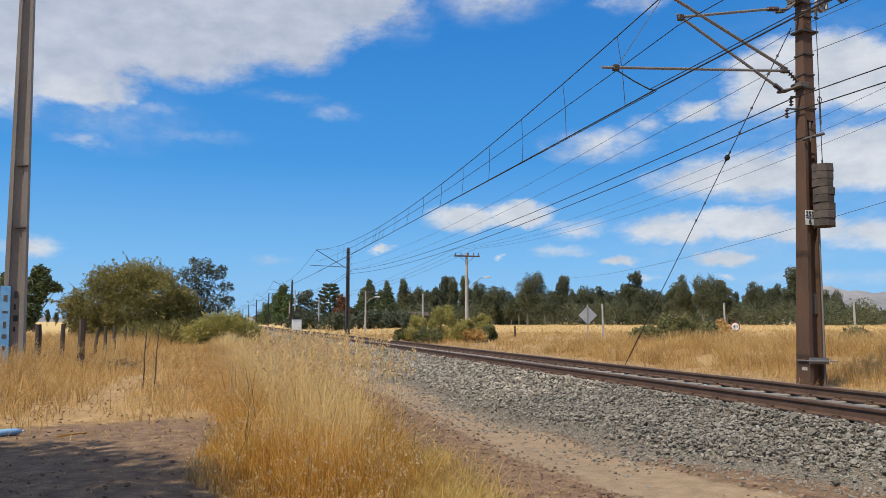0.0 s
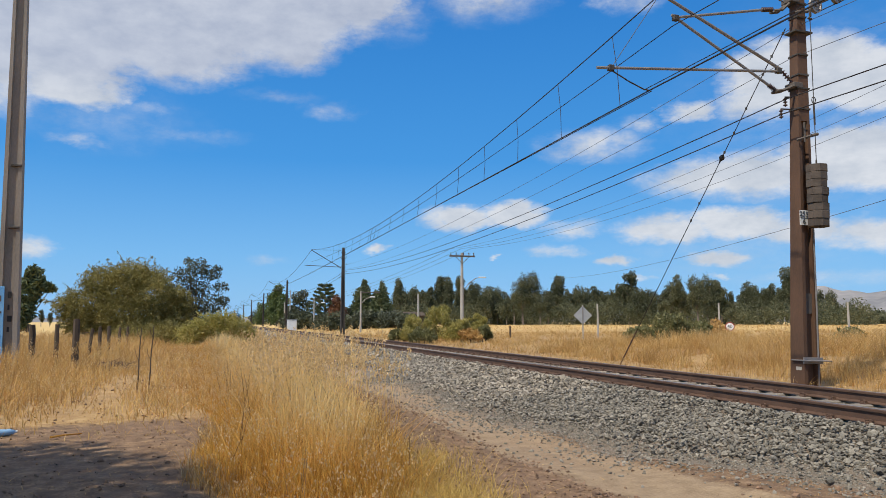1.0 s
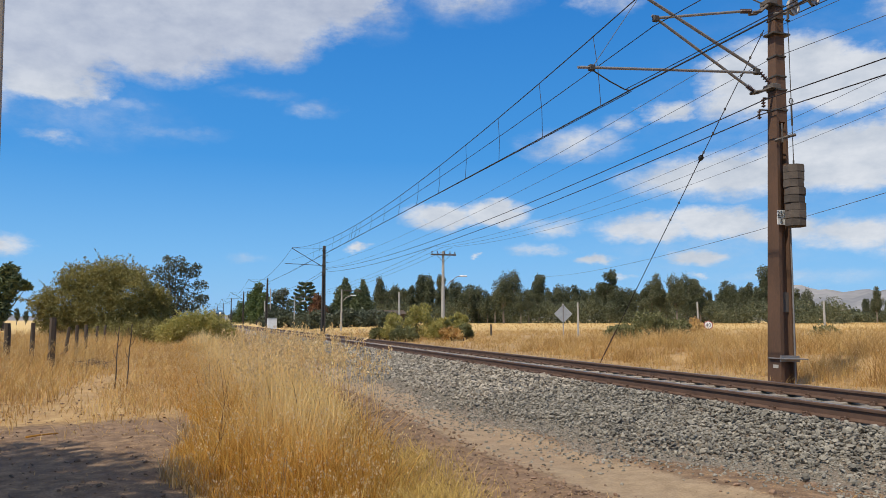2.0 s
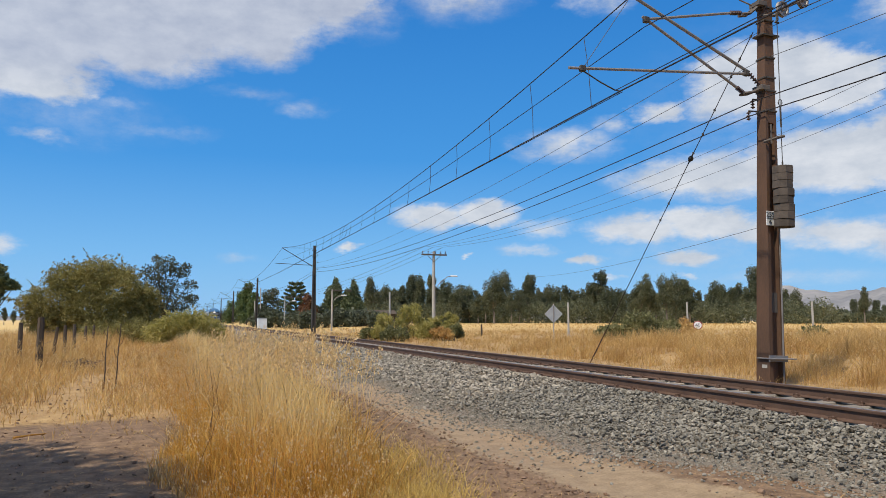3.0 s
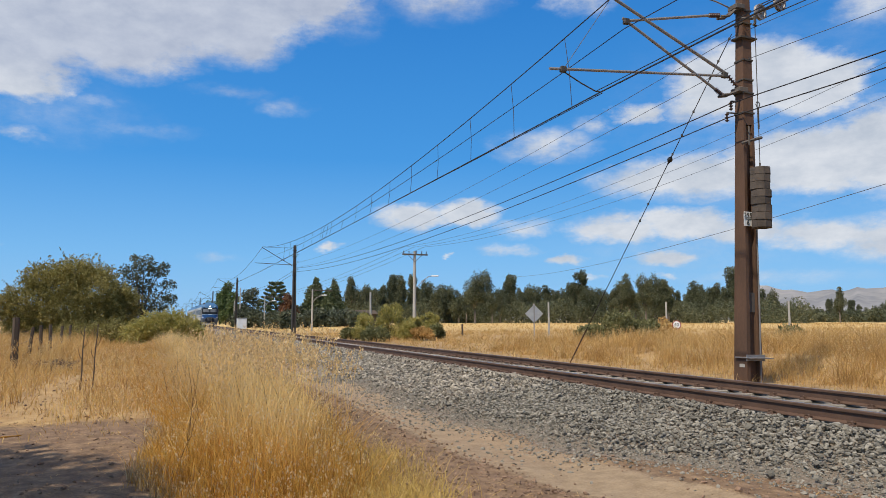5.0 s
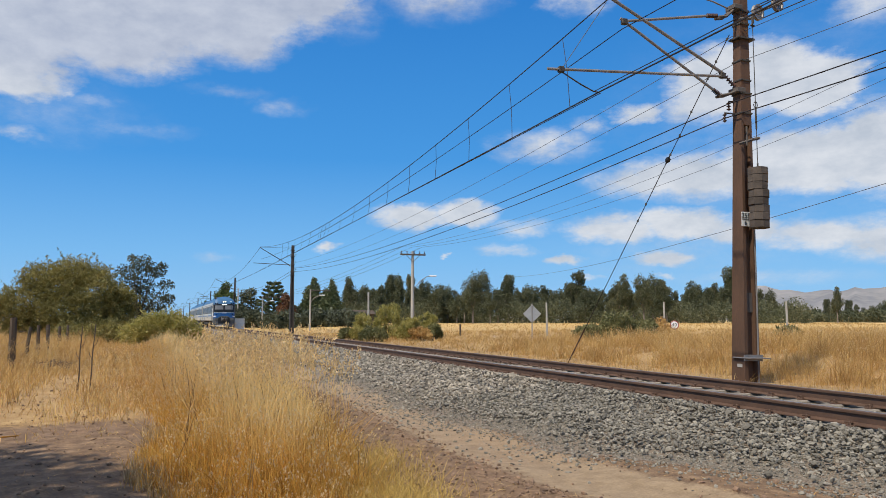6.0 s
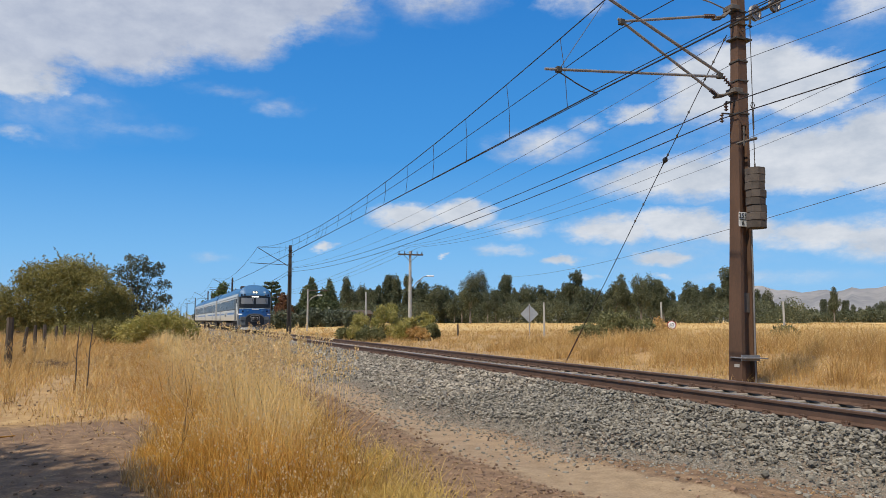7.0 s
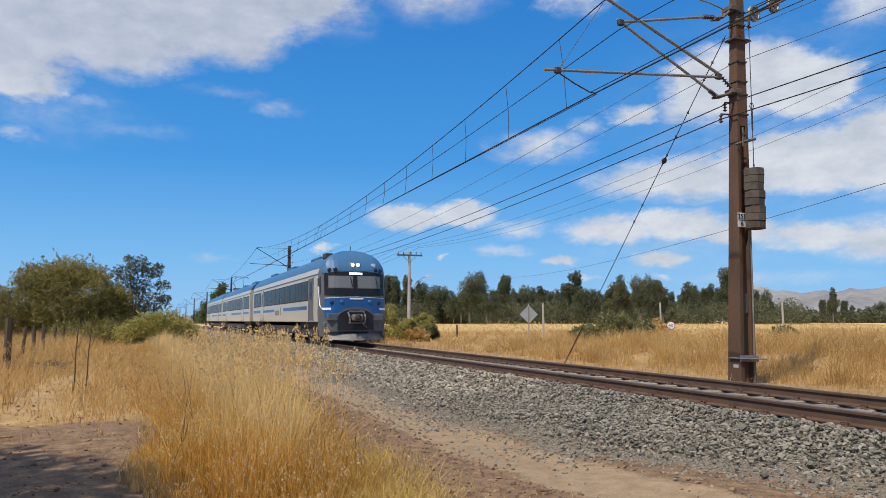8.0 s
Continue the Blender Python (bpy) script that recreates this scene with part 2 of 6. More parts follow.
M_DARKTREE = leafy("dark_tree_leaves", (0.034, 0.042, 0.024), (0.068, 0.08, 0.044), (0.13, 0.14, 0.078), through_light=0.15, patch=0.3)
M_BROOM = leafy("yellow_green_broom", (0.2, 0.19, 0.045), (0.32, 0.29, 0.075), (0.43, 0.37, 0.11), (0.53, 0.44, 0.19), through_light=0.45, patch=0.5)
M_BRAMBLE = leafy("bramble_leaves", (0.075, 0.078, 0.027), (0.155, 0.152, 0.055), (0.27, 0.25, 0.1), through_light=0.25, patch=0.7)
M_RUSSET = leafy("russet_leaves", (0.08, 0.03, 0.018), (0.17, 0.075, 0.035), (0.27, 0.14, 0.06), through_light=0.3, patch=0.5)
M_POPLAR = leafy("poplar_leaves", (0.04, 0.07, 0.019), (0.085, 0.124, 0.037), (0.155, 0.19, 0.065), through_light=0.3, patch=0.3)
M_STRAW = leafy("golden_straw", (0.18, 0.085, 0.016), (0.44, 0.225, 0.038), (0.68, 0.385, 0.075), (0.84, 0.55, 0.155), through_light=0.46, patch=0.8, pale_top=(0.93, 0.71, 0.32))
M_OLIVE = leafy("olive_dry_grass", (0.24, 0.15, 0.035), (0.45, 0.29, 0.07), (0.62, 0.43, 0.12), (0.76, 0.56, 0.2), through_light=0.35, patch=0.9)
M_WEED = leafy("grey_brown_weeds", (0.16, 0.095, 0.04), (0.33, 0.21, 0.09), (0.48, 0.34, 0.17), (0.7, 0.58, 0.4), through_light=0.3, patch=1.2)
M_STALK = surface("brown_dead_stalk", (0.10, 0.055, 0.02), (0.30, 0.18, 0.07), 0.9, 5, 40, 0.1)
M_OAT = leafy("pale_oat_heads", (0.45, 0.31, 0.145), (0.69, 0.51, 0.265), (0.89, 0.73, 0.45), through_light=0.4, patch=1.5)
M_DRY = leafy("dry_field_grass", (0.27, 0.14, 0.046), (0.45, 0.265, 0.085), (0.63, 0.41, 0.145), (0.80, 0.59, 0.265), through_light=0.45, patch=0.5)
M_TWIG = surface("grey_twigs", (0.05, 0.035, 0.028), (0.16, 0.12, 0.1), 0.95, 5, 40, 0.2)


# ---- mesh tools ----
def mesh_np(name, verts, quads=None, tris=None, material=None, smooth=False):
    """A mesh from computed arrays."""
    me = bpy.data.meshes.new(name)
    q = np.zeros((0, 4), int) if quads is None else np.asarray(quads, int)
    t = np.zeros((0, 3), int) if tris is None else np.asarray(tris, int)
    me.vertices.add(len(verts))
    me.vertices.foreach_set("co", np.asarray(verts, np.float32).ravel())
    loops = np.concatenate([q.ravel(), t.ravel()])
    me.loops.add(len(loops))
    me.loops.foreach_set("vertex_index", loops.astype(np.int32))
    me.polygons.add(len(q) + len(t))
    starts = np.concatenate([np.arange(len(q)) * 4, len(q) * 4 + np.arange(len(t)) * 3])
    me.polygons.foreach_set("loop_start", starts.astype(np.int32))
    me.polygons.foreach_set("use_smooth", np.full(len(q) + len(t), smooth))
    me.update(calc_edges=True)
    if material:
        me.materials.append(material)
    return me


def link(name, me, parent=None, m=None, label=""):
    ob = new(name, me)
    if parent:
        ob.parent = parent
    if m is not None:
        ob.matrix_basis = m
    if label:
        ob["label"] = label
    return ob


def part(name, bm, material, parent=None, label="", smooth=False, m=None):
    me = bpy.data.meshes.new(name)
    bmesh.ops.recalc_face_normals(bm, faces=bm.faces)
    bm.to_mesh(me)
    bm.free()
    me.materials.append(material)
    if smooth:
        me.polygons.foreach_set("use_smooth", [True] * len(me.polygons))
    return link(name, me, parent, m, label)


def thing(name, m, label, category, group="", kind=""):
    ob = new(name)
    ob.empty_display_size = 0.2
    ob.matrix_basis = m
    return tagged(ob, label, category, group, kind)


def box(bm, x0, x1, y0, y1, z0, z1, bevel=0.0, m=None):
    made = bmesh.ops.create_cube(bm, size=1.0, matrix=Matrix.Translation(((x0 + x1) / 2, (y0 + y1) / 2, (z0 + z1) / 2)) @ Matrix.Diagonal((abs(x1 - x0), abs(y1 - y0), abs(z1 - z0), 1)))["verts"]
    if bevel:
        edges = list({e for v in made for e in v.link_edges})
        made = bmesh.ops.bevel(bm, geom=edges, offset=bevel, segments=1, affect="EDGES", profile=0.5)["verts"]
    if m is not None:
        bmesh.ops.transform(bm, matrix=m, verts=list({v for v in made}))
    return bm


def boxed(*a, **k):
    return box(bmesh.new(), *a, **k)


def tube(bm, points, radius, sides=6, tip=None):
    """A round bar along points; radius may taper to tip."""
    pts = [Vector(p) for p in points]
    rings = []
    for i, p in enumerate(pts):
        d = (pts[min(i + 1, len(pts) - 1)] - pts[max(i - 1, 0)]).normalized()
        a = d.orthogonal().normalized() if abs(d.z) > 0.95 else d.cross(Vector((0, 0, 1))).normalized()
        b = d.cross(a)
        r = radius if tip is None else radius + (tip - radius) * i / (len(pts) - 1)
        rings.append([bm.verts.new(p + r * (math.cos(k * math.tau / sides) * a + math.sin(k * math.tau / sides) * b)) for k in range(sides)])
    for r0, r1 in zip(rings, rings[1:]):
        for k in range(sides):
            bm.faces.new((r0[k], r0[(k + 1) % sides], r1[(k + 1) % sides], r1[k]))
    bm.faces.new(rings[0][::-1]), bm.faces.new(rings[-1])
    return bm


def lathe(bm, profile, sides=12, m=None):
    """Turns (radius, z) pairs round z."""
    rings = [[bm.verts.new((r * math.cos(k * math.tau / sides), r * math.sin(k * math.tau / sides), z)) for k in range(sides)] for r, z in profile]
    for r0, r1 in zip(rings, rings[1:]):
        for k in range(sides):
            bm.faces.new((r0[k], r0[(k + 1) % sides], r1[(k + 1) % sides], r1[k]))
    bm.faces.new(rings[0][::-1]), bm.faces.new(rings[-1])
    if m is not None:
        bmesh.ops.transform(bm, matrix=m, verts=[v for r in rings for v in r])
    return bm


def digit_mesh(text, size, depth):
    cu = bpy.data.curves.new("figures", "FONT")
    cu.body, cu.size, cu.extrude, cu.align_x, cu.align_y, cu.resolution_u = text, size, depth, "CENTER", "CENTER", 3
    tmp = bpy.data.objects.new("figures", cu)
    scene.collection.objects.link(tmp)
    bpy.context.view_layer.update()
    me = bpy.data.meshes.new_from_object(tmp.evaluated_get(bpy.context.evaluated_depsgraph_get()))
    bpy.data.objects.remove(tmp)
    return me


def sstep(x, a, b):
    t = np.clip((np.asarray(x, float) - a) / (b - a), 0, 1)
    return t * t * (3 - 2 * t)


# ---- ground ----
def toe(y):
    """The foot of the ballast shoulder on the path's side."""
    return 6.0 - 1.85 * sstep(y, 4.2, 8.4) + 0.15 * np.sin(np.asarray(y) * 0.9) + 0.1 * np.sin(np.asarray(y) * 2.3)


def path_x(y):
    return np.interp(y, [-20, 4.0, 5.5, 6.5, 8.2, 11, 15.8, 25, 60], [6.0, 4.4, 3.98, 3.78, 3.66, 3.66, 3.78, 3.75, 3.7])


def height(x, y):
    x, y = np.asarray(x, float), np.asarray(y, float)
    f = toe(y)
    left = 0.22 * np.clip((x - f) / (6.9 - f), 0, 1) ** 0.9
    z = np.where(x < 9.9, left, 0.22 - 0.10 * sstep(x, 9.9, 11.0))
    far = np.hypot(x, y)
    z = z + np.where(x > 10.5, 0.55 * sstep(far, 30, 170) * sstep(x, 10.5, 30), 0)
    z = z + 0.42 * sstep(x, 12.6, 16.5) * sstep(y, 48, 16)
    z = z - 0.05 * np.exp(-((x - path_x(y)) / 0.5) ** 2) * (y < 60)
    calm = sstep(np.abs(x - TX), 1.6, 3.0)
    z = z + calm * (0.025 * np.sin(x * 1.7 + 0.6 * y) * np.sin(y * 1.1 - 0.4 * x) + 0.012 * np.sin(x * 5.1) * np.sin(y * 4.3)) * (far < 60)
    return z


def left_edge(y):
    return np.interp(y, [5.5, 6.5, 7.7, 11.1, 14, 17.8, 26, 40, 60], [0.9, 0.2, -0.15, 0.1, -0.15, -0.45, -0.8, -1.0, -1.0])


def right_edge(y):
    return np.interp(y, [5.5, 6.2, 8.5, 11, 15, 20, 30, 60], [1.3, 1.65, 1.92, 2.05, 2.1, 2.05, 2.0, 1.9])


def make_ground():
    def steps(a, b, fine, top, grow):
        s = list(np.arange(a, b, fine))
        d, v = fine, b
        while v < top:
            s.append(v)
            d *= grow
            v += d
        d, v = fine, a
        while v > -top:
            d *= grow
            v -= d
            s.insert(0, v)
        return np.array(s)
    xs, ys = steps(-6, 14, 0.11, 4600, 1.17), steps(3, 30, 0.14, 4600, 1.14)
    X, Y = np.meshgrid(xs, ys)
    Z = height(X, Y)
    n = len(xs)
    idx = np.arange(len(ys) * n).reshape(len(ys), n)
    quads = np.stack([idx[:-1, :-1], idx[:-1, 1:], idx[1:, 1:], idx[1:, :-1]], -1).reshape(-1, 4)
    m = bpy.data.materials.new("bare_earth_and_dry_field")
    me = mesh_np("ground", np.stack([X, Y, Z], -1).reshape(-1, 3), quads, material=m, smooth=True)
    path = np.exp(-((X - path_x(Y)) / (0.56 + 0.004 * Y)) ** 4) * sstep(Y, 60, 40)
    gravel = sstep(X, toe(Y) - 0.45, toe(Y) + 0.35) * sstep(X, 11.2, 10.6)
    strip = sstep(X, left_edge(Y) - 0.4, left_edge(Y) + 0.3) * sstep(X, right_edge(Y) + 0.35, right_edge(Y) - 0.2) * sstep(Y, 5.6, 6.8)
    field = np.maximum.reduce([sstep(X, 11.0, 12.6), strip, sstep(X, 1.0, -0.8) * sstep(Y + 0.5 * np.sin(X * 1.3), 10.6, 13.0), sstep(Y, 22, 30) * sstep(X, 2.4, 1.5), sstep(X, -6, -9)])
    lane = np.exp(-((X + 1.75 - 0.1 * np.sin(Y)) / 0.5) ** 2) * sstep(Y, 12, 14) * sstep(Y, 24, 20)
    field = field * (1 - 0.25 * lane)
    cover = me.color_attributes.new("cover", "FLOAT_COLOR", "POINT")
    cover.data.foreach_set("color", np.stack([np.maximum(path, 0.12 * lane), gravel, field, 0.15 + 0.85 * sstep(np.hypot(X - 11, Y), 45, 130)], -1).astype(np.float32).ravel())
    m.use_nodes = True
    g = Graph(m.node_tree)
    out, sh = g.n("ShaderNodeOutputMaterial"), g.n("ShaderNodeBsdfPrincipled", Roughness=0.95)
    at = g.n("ShaderNodeAttribute")
    at.attribute_name = "cover"
    sep = g.n("ShaderNodeSeparateColor")
    g.l(at.outputs["Color"], sep.inputs[0])
    w = g.n("ShaderNodeTexCoord").outputs["Object"]
    big, mid, tiny = g.noise(w, 0.6, 5), g.noise(w, 5, 5, 0.65), g.noise(w, 45, 4, 0.7)
    grain = g.math("ADD", g.math("MULTIPLY", mid.outputs["Fac"], 0.55), g.math("MULTIPLY", tiny.outputs["Fac"], 0.45))
    soil = g.ramp(grain, (0.37, (0.075, 0.041, 0.02)), (0.5, (0.168, 0.1, 0.051)), (0.62, (0.295, 0.19, 0.104)))
    dust = g.ramp(grain, (0.36, (0.195, 0.132, 0.074)), (0.62, (0.335, 0.24, 0.144)))
    grit = g.ramp(tiny.outputs["Fac"], (0.35, (0.075, 0.06, 0.043)), (0.65, (0.24, 0.2, 0.15)))
    speck = g.noise(w, 1.6, 6, 0.7)
    litter = g.ramp(g.math("ADD", g.math("MULTIPLY", grain, 0.6), g.math("MULTIPLY", speck.outputs["Fac"], 0.4)), (0.36, (0.17, 0.09, 0.038)), (0.5, (0.31, 0.185, 0.074)), (0.62, (0.46, 0.31, 0.14)))

    def edge(chan):
        s = g.math("ADD", sep.outputs[chan], g.math("MULTIPLY", g.math("SUBTRACT", grain, 0.5), 0.9))
        return smooth_range(g, s, 0.32, 0.68)
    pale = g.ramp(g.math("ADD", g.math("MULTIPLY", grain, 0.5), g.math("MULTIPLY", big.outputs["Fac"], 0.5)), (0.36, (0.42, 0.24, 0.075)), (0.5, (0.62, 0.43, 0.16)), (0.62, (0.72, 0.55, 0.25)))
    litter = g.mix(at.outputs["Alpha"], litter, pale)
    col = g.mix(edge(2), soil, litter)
    col = g.mix(edge(0), col, dust)
    col = g.mix(edge(1), col, grit)
    col = g.mix(g.math("MULTIPLY", smooth_range(g, big.outputs["Fac"], 0.4, 0.65), 0.25), col, (0.2, 0.12, 0.075), "MIX")
    g.l(col, sh.inputs["Base Color"])
    bp = g.n("ShaderNodeBump", Strength=0.7, Distance=0.03)
    g.l(grain, bp.inputs["Height"]), g.l(bp.outputs[0], sh.inputs["Normal"]), g.l(sh.outputs[0], out.inputs[0])
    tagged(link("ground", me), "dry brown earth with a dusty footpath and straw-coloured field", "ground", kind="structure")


make_ground()


# ---- track ----
def make_rail(x):
    prof = [(-0.07, 0), (0.07, 0), (0.07, 0.012), (0.012, 0.032), (0.009, 0.115), (0.034, 0.132), (0.036, 0.158), (0.028, 0.17),
            (-0.028, 0.17), (-0.036, 0.158), (-0.034, 0.132), (-0.009, 0.115), (-0.012, 0.032), (-0.07, 0.012)]
    ys = [-40, 0, 10, 25, 60, 150, 400, 900]
    rail = thing("rail", pose(x, 0, RAIL_Z - 0.17), "long rusty brown steel rail clipped to concrete sleepers", "rail", "rails of the track")

    def bar(name, prof, material, label):
        bm = bmesh.new()
        k = len(prof)
        rings = [[bm.verts.new((px, y, pz)) for px, pz in prof] for y in ys]
        for a, b in zip(rings, rings[1:]):
            for i in range(k):
                f = bm.faces.new((a[i], a[(i + 1) % k], b[(i + 1) % k], b[i]))
                f.material_index = 1 if pz_top(a[i]) and pz_top(a[(i + 1) % k]) else 0
        bm.faces.new(rings[0]), bm.faces.new(rings[-1][::-1])
        ob = part(name, bm, material, rail, label)
        ob.data.materials.append(M_RAILTOP)

    def pz_top(v):
        return v.co.z > 0.169
    bar("head", prof[5:11], M_RUST, "rail head with a worn running surface")
    bar("web", [(0.009, 0.032), (0.009, 0.132), (-0.009, 0.132), (-0.009, 0.032)], M_RUST, "thin rusty web")
    bar("foot", prof[:4] + prof[12:], M_RUST, "flat rusty foot")
    return rail


for side in (-1, 1):
    make_rail(TX + side * GAUGE / 2)


def make_sleepers():
    top = RAIL_Z - 0.18
    base = thing("sleeper", pose(TX, 1.2, top), "grey concrete sleeper bedded in crushed stone under both rails", "sleeper", "sleepers of the track")
    bm = bmesh.new()
    secs = [(-1.38, 0.0, 0.10), (-1.3, 0.012, 0.125), (-0.6, 0.0, 0.12), (0, -0.03, 0.10), (0.6, 0.0, 0.12), (1.3, 0.012, 0.125), (1.38, 0.0, 0.10)]
    rings = [[bm.verts.new(p) for p in ((x, -w - 0.02, -0.16), (x, w + 0.02, -0.16), (x, w, h - 0.015), (x, w - 0.02, h), (x, -w + 0.02, h), (x, -w, h - 0.015))] for x, h, w in secs]
    for a, b in zip(rings, rings[1:]):
        for i in range(6):
            bm.faces.new((a[i], a[(i + 1) % 6], b[(i + 1) % 6], b[i]))
    bm.faces.new(rings[0]), bm.faces.new(rings[-1][::-1])
    part("body", bm, M_SLEEPER, base)
    clip = None
    for x in (-GAUGE / 2 - 0.105, -GAUGE / 2 + 0.105, GAUGE / 2 - 0.105, GAUGE / 2 + 0.105):
        if clip is None:
            bm = boxed(-0.05, 0.05, -0.055, 0.045, -0.005, 0.015, 0.004)
            tube(bm, [(-0.035, -0.04, 0.015), (-0.03, -0.04, 0.045), (0.03, -0.02, 0.04), (0.03, 0.03, 0.04), (-0.03, 0.04, 0.045), (-0.035, 0.04, 0.015)], 0.008, 5)
            lathe(bm, [(0.016, 0.015), (0.016, 0.05), (0.01, 0.06)], 6)
            clip = part("rail_clip", bm, M_RUST, base, "rusty spring clip", m=pose(x, 0, 0.005))
        else:
            link("rail_clip", clip.data, base, pose(x, 0, 0.005, 0, 0, 180 if x in (-GAUGE / 2 + 0.105,) else 0), "rusty spring clip")
    rng = random.Random(4)
    for i in range(1, 75):
        copy_thing(base, pose(TX + rng.uniform(-0.02, 0.02), 1.2 + 0.6 * i, top + rng.uniform(-0.006, 0.004), 0, 0, rng.uniform(-0.5, 0.5)))
    bm = bmesh.new()
    for i in range(75, 420):
        box(bm, TX - 1.38, TX + 1.38, 1.08 + 0.6 * i, 1.32 + 0.6 * i, top - 0.1, top + 0.008)
    for i in range(1, 30):
        box(bm, TX - 1.38, TX + 1.38, 1.08 - 0.6 * i, 1.32 - 0.6 * i, top - 0.1, top + 0.008)
    tagged(part("distant_sleepers", bm, M_SLEEPER), "row of grey concrete sleepers running off to the distance", "sleepers", kind="stuff")


make_sleepers()


def stones(name, x, y, z, size, material, label, seed, fine):
    """Broken stones: every one a small angular solid, lying as it fell."""
    r = np.random.RandomState(seed)
    n = len(x)
    if fine:
        p = (1 + 5 ** 0.5) / 2
        base = np.array([(-1, p, 0), (1, p, 0), (-1, -p, 0), (1, -p, 0), (0, -1, p), (0, 1, p), (0, -1, -p), (0, 1, -p), (p, 0, -1), (p, 0, 1), (-p, 0, -1), (-p, 0, 1)]) / 1.9
        faces = np.array([(0, 11, 5), (0, 5, 1), (0, 1, 7), (0, 7, 10), (0, 10, 11), (1, 5, 9), (5, 11, 4), (11, 10, 2), (10, 7, 6), (7, 1, 8), (3, 9, 4), (3, 4, 2), (3, 2, 6), (3, 6, 8), (3, 8, 9), (4, 9, 5), (2, 4, 11), (6, 2, 10), (8, 6, 7), (9, 8, 1)])
    else:
        base = np.array([(-1, -1, -1), (1, -1, -1), (1, 1, -1), (-1, 1, -1), (-1, -1, 1), (1, -1, 1), (1, 1, 1), (-1, 1, 1)]) * 0.7
        faces = np.array([(0, 3, 2, 1), (4, 5, 6, 7), (0, 1, 5, 4), (1, 2, 6, 5), (2, 3, 7, 6), (3, 0, 4, 7)])
    k = len(base)
    v = base[None] * (1 + r.uniform(-0.42, 0.42, (n, k, 3))) * r.uniform(0.45, 1.2, (n, 1, 3))
    q = r.normal(size=(n, 4))
    q /= np.linalg.norm(q, axis=1, keepdims=True)
    w, a, b, c = q.T
    R = np.stack([1 - 2 * (b * b + c * c), 2 * (a * b - c * w), 2 * (a * c + b * w), 2 * (a * b + c * w), 1 - 2 * (a * a + c * c), 2 * (b * c - a * w), 2 * (a * c - b * w), 2 * (b * c + a * w), 1 - 2 * (a * a + b * b)], -1).reshape(n, 3, 3)
    v = np.einsum("nij,nkj->nki", R, v) * (size / 2)[:, None, None]
    v[:, :, 2] *= 0.8
    v += np.stack([x, y, z + 0.12 * size], -1)[:, None]
    f = (faces[None] + (np.arange(n) * k)[:, None, None]).reshape(-1, faces.shape[1])
    me = mesh_np(name, v.reshape(-1, 3), *((None, f) if fine else (f, None)), material=material)
    return tagged(link(name, me), label, "gravel", kind="stuff")


def make_ballast():
    r = np.random.RandomState(7)

    def spread(n, y0, y1, s0, s1, seed, fine, label, material=M_STONE):
        y = r.uniform(y0, y1, n)
        f = toe(y)
        u = r.uniform(0, 1, n)
        x = f - 0.15 + (10.9 - f + 0.15) * u
        thin = r.uniform(0, 1, n) < np.clip((x - f - 0.1) / 0.8, 0.05, 1)
        off = np.abs(np.abs(x - TX) - GAUGE / 2)
        inside = (np.abs(x - TX) < 1.36) & (np.abs((y - 1.2 + 0.3) % 0.6 - 0.3) < 0.135)
        keep = thin & (off > 0.1) & ~(inside & (r.uniform(0, 1, n) > 0.03))
        x, y = x[keep], y[keep]
        s = r.uniform(s0, s1, len(x)) * np.where(r.uniform(0, 1, len(x)) < 0.06, 1.5, 1.0)
        # heaped a little against the sleeper ends
        z = height(x, y) + 0.07 * np.exp(-((x - 6.8) / 0.28) ** 2) + r.uniform(-0.01, 0.05, len(x)) * (x < 6.9) - np.where(np.abs(x - TX) < 1.45, 0.02, 0)
        stones("ballast", x, y, z, s, material, label, seed, fine)
    spread(46000, 2.0, 12.5, 0.032, 0.066, 1, True, "grey crushed stone ballast heaped beside the track")
    spread(24000, 12.5, 28, 0.048, 0.085, 2, False, "grey crushed stone ballast along the middle of the track", M_DUSTY)
    spread(22000, 28, 75, 0.07, 0.12, 3, False, "grey crushed stone ballast along the distant track", M_DUSTY)
    # loose pebbles and clods on the bare earth
    n = 9000
    y = 4 + 22 * r.uniform(0, 1, n) ** 1.6
    x = r.uniform(-7, 6, n)
    on_path = np.exp(-((x - path_x(y)) / 0.45) ** 2)
    keep = (x < toe(y)) & (r.uniform(0, 1, n) > on_path * 0.9) & ~((x > left_edge(y)) & (x < right_edge(y) - 0.3))
    x, y = x[keep], y[keep]
    s = 0.012 + 0.05 * r.uniform(0, 1, len(x)) ** 3
    stones("pebbles", x, y, height(x, y), s, M_PEBBLE, "loose brown pebbles and clods scattered on bare earth", 9, True)
    n = 2400
    y = 5.5 + 9.5 * r.uniform(0, 1, n) ** 1.2
    x = r.uniform(1.9, 3.35, n)
    s = 0.012 + 0.045 * r.uniform(0, 1, n) ** 2.5
    stones("field_stones", x, y, height(x, y), s, M_PEBBLE, "reddish brown stones strewn between grass and footpath", 19, True)
    n = 15000
    y = 3.0 + 17 * r.uniform(0, 1, n) ** 1.5
    x = toe(y) + r.normal(0.35, 0.4, n)
    s = r.uniform(0.012, 0.032, n)
    stones("fine_gravel", x, y, height(x, y), s, M_STONE, "fine grey gravel at the foot of the ballast", 11, False)
    n = 900
    y = r.uniform(4.5, 22, n)
    x = toe(y) - np.abs(r.normal(0, 0.5, n))
    s = r.uniform(0.02, 0.06, n)
    stones("stray_stones", x, y, height(x, y), s, M_STONE, "stray grey stones spilled beside the footpath", 10, True)


make_ballast()


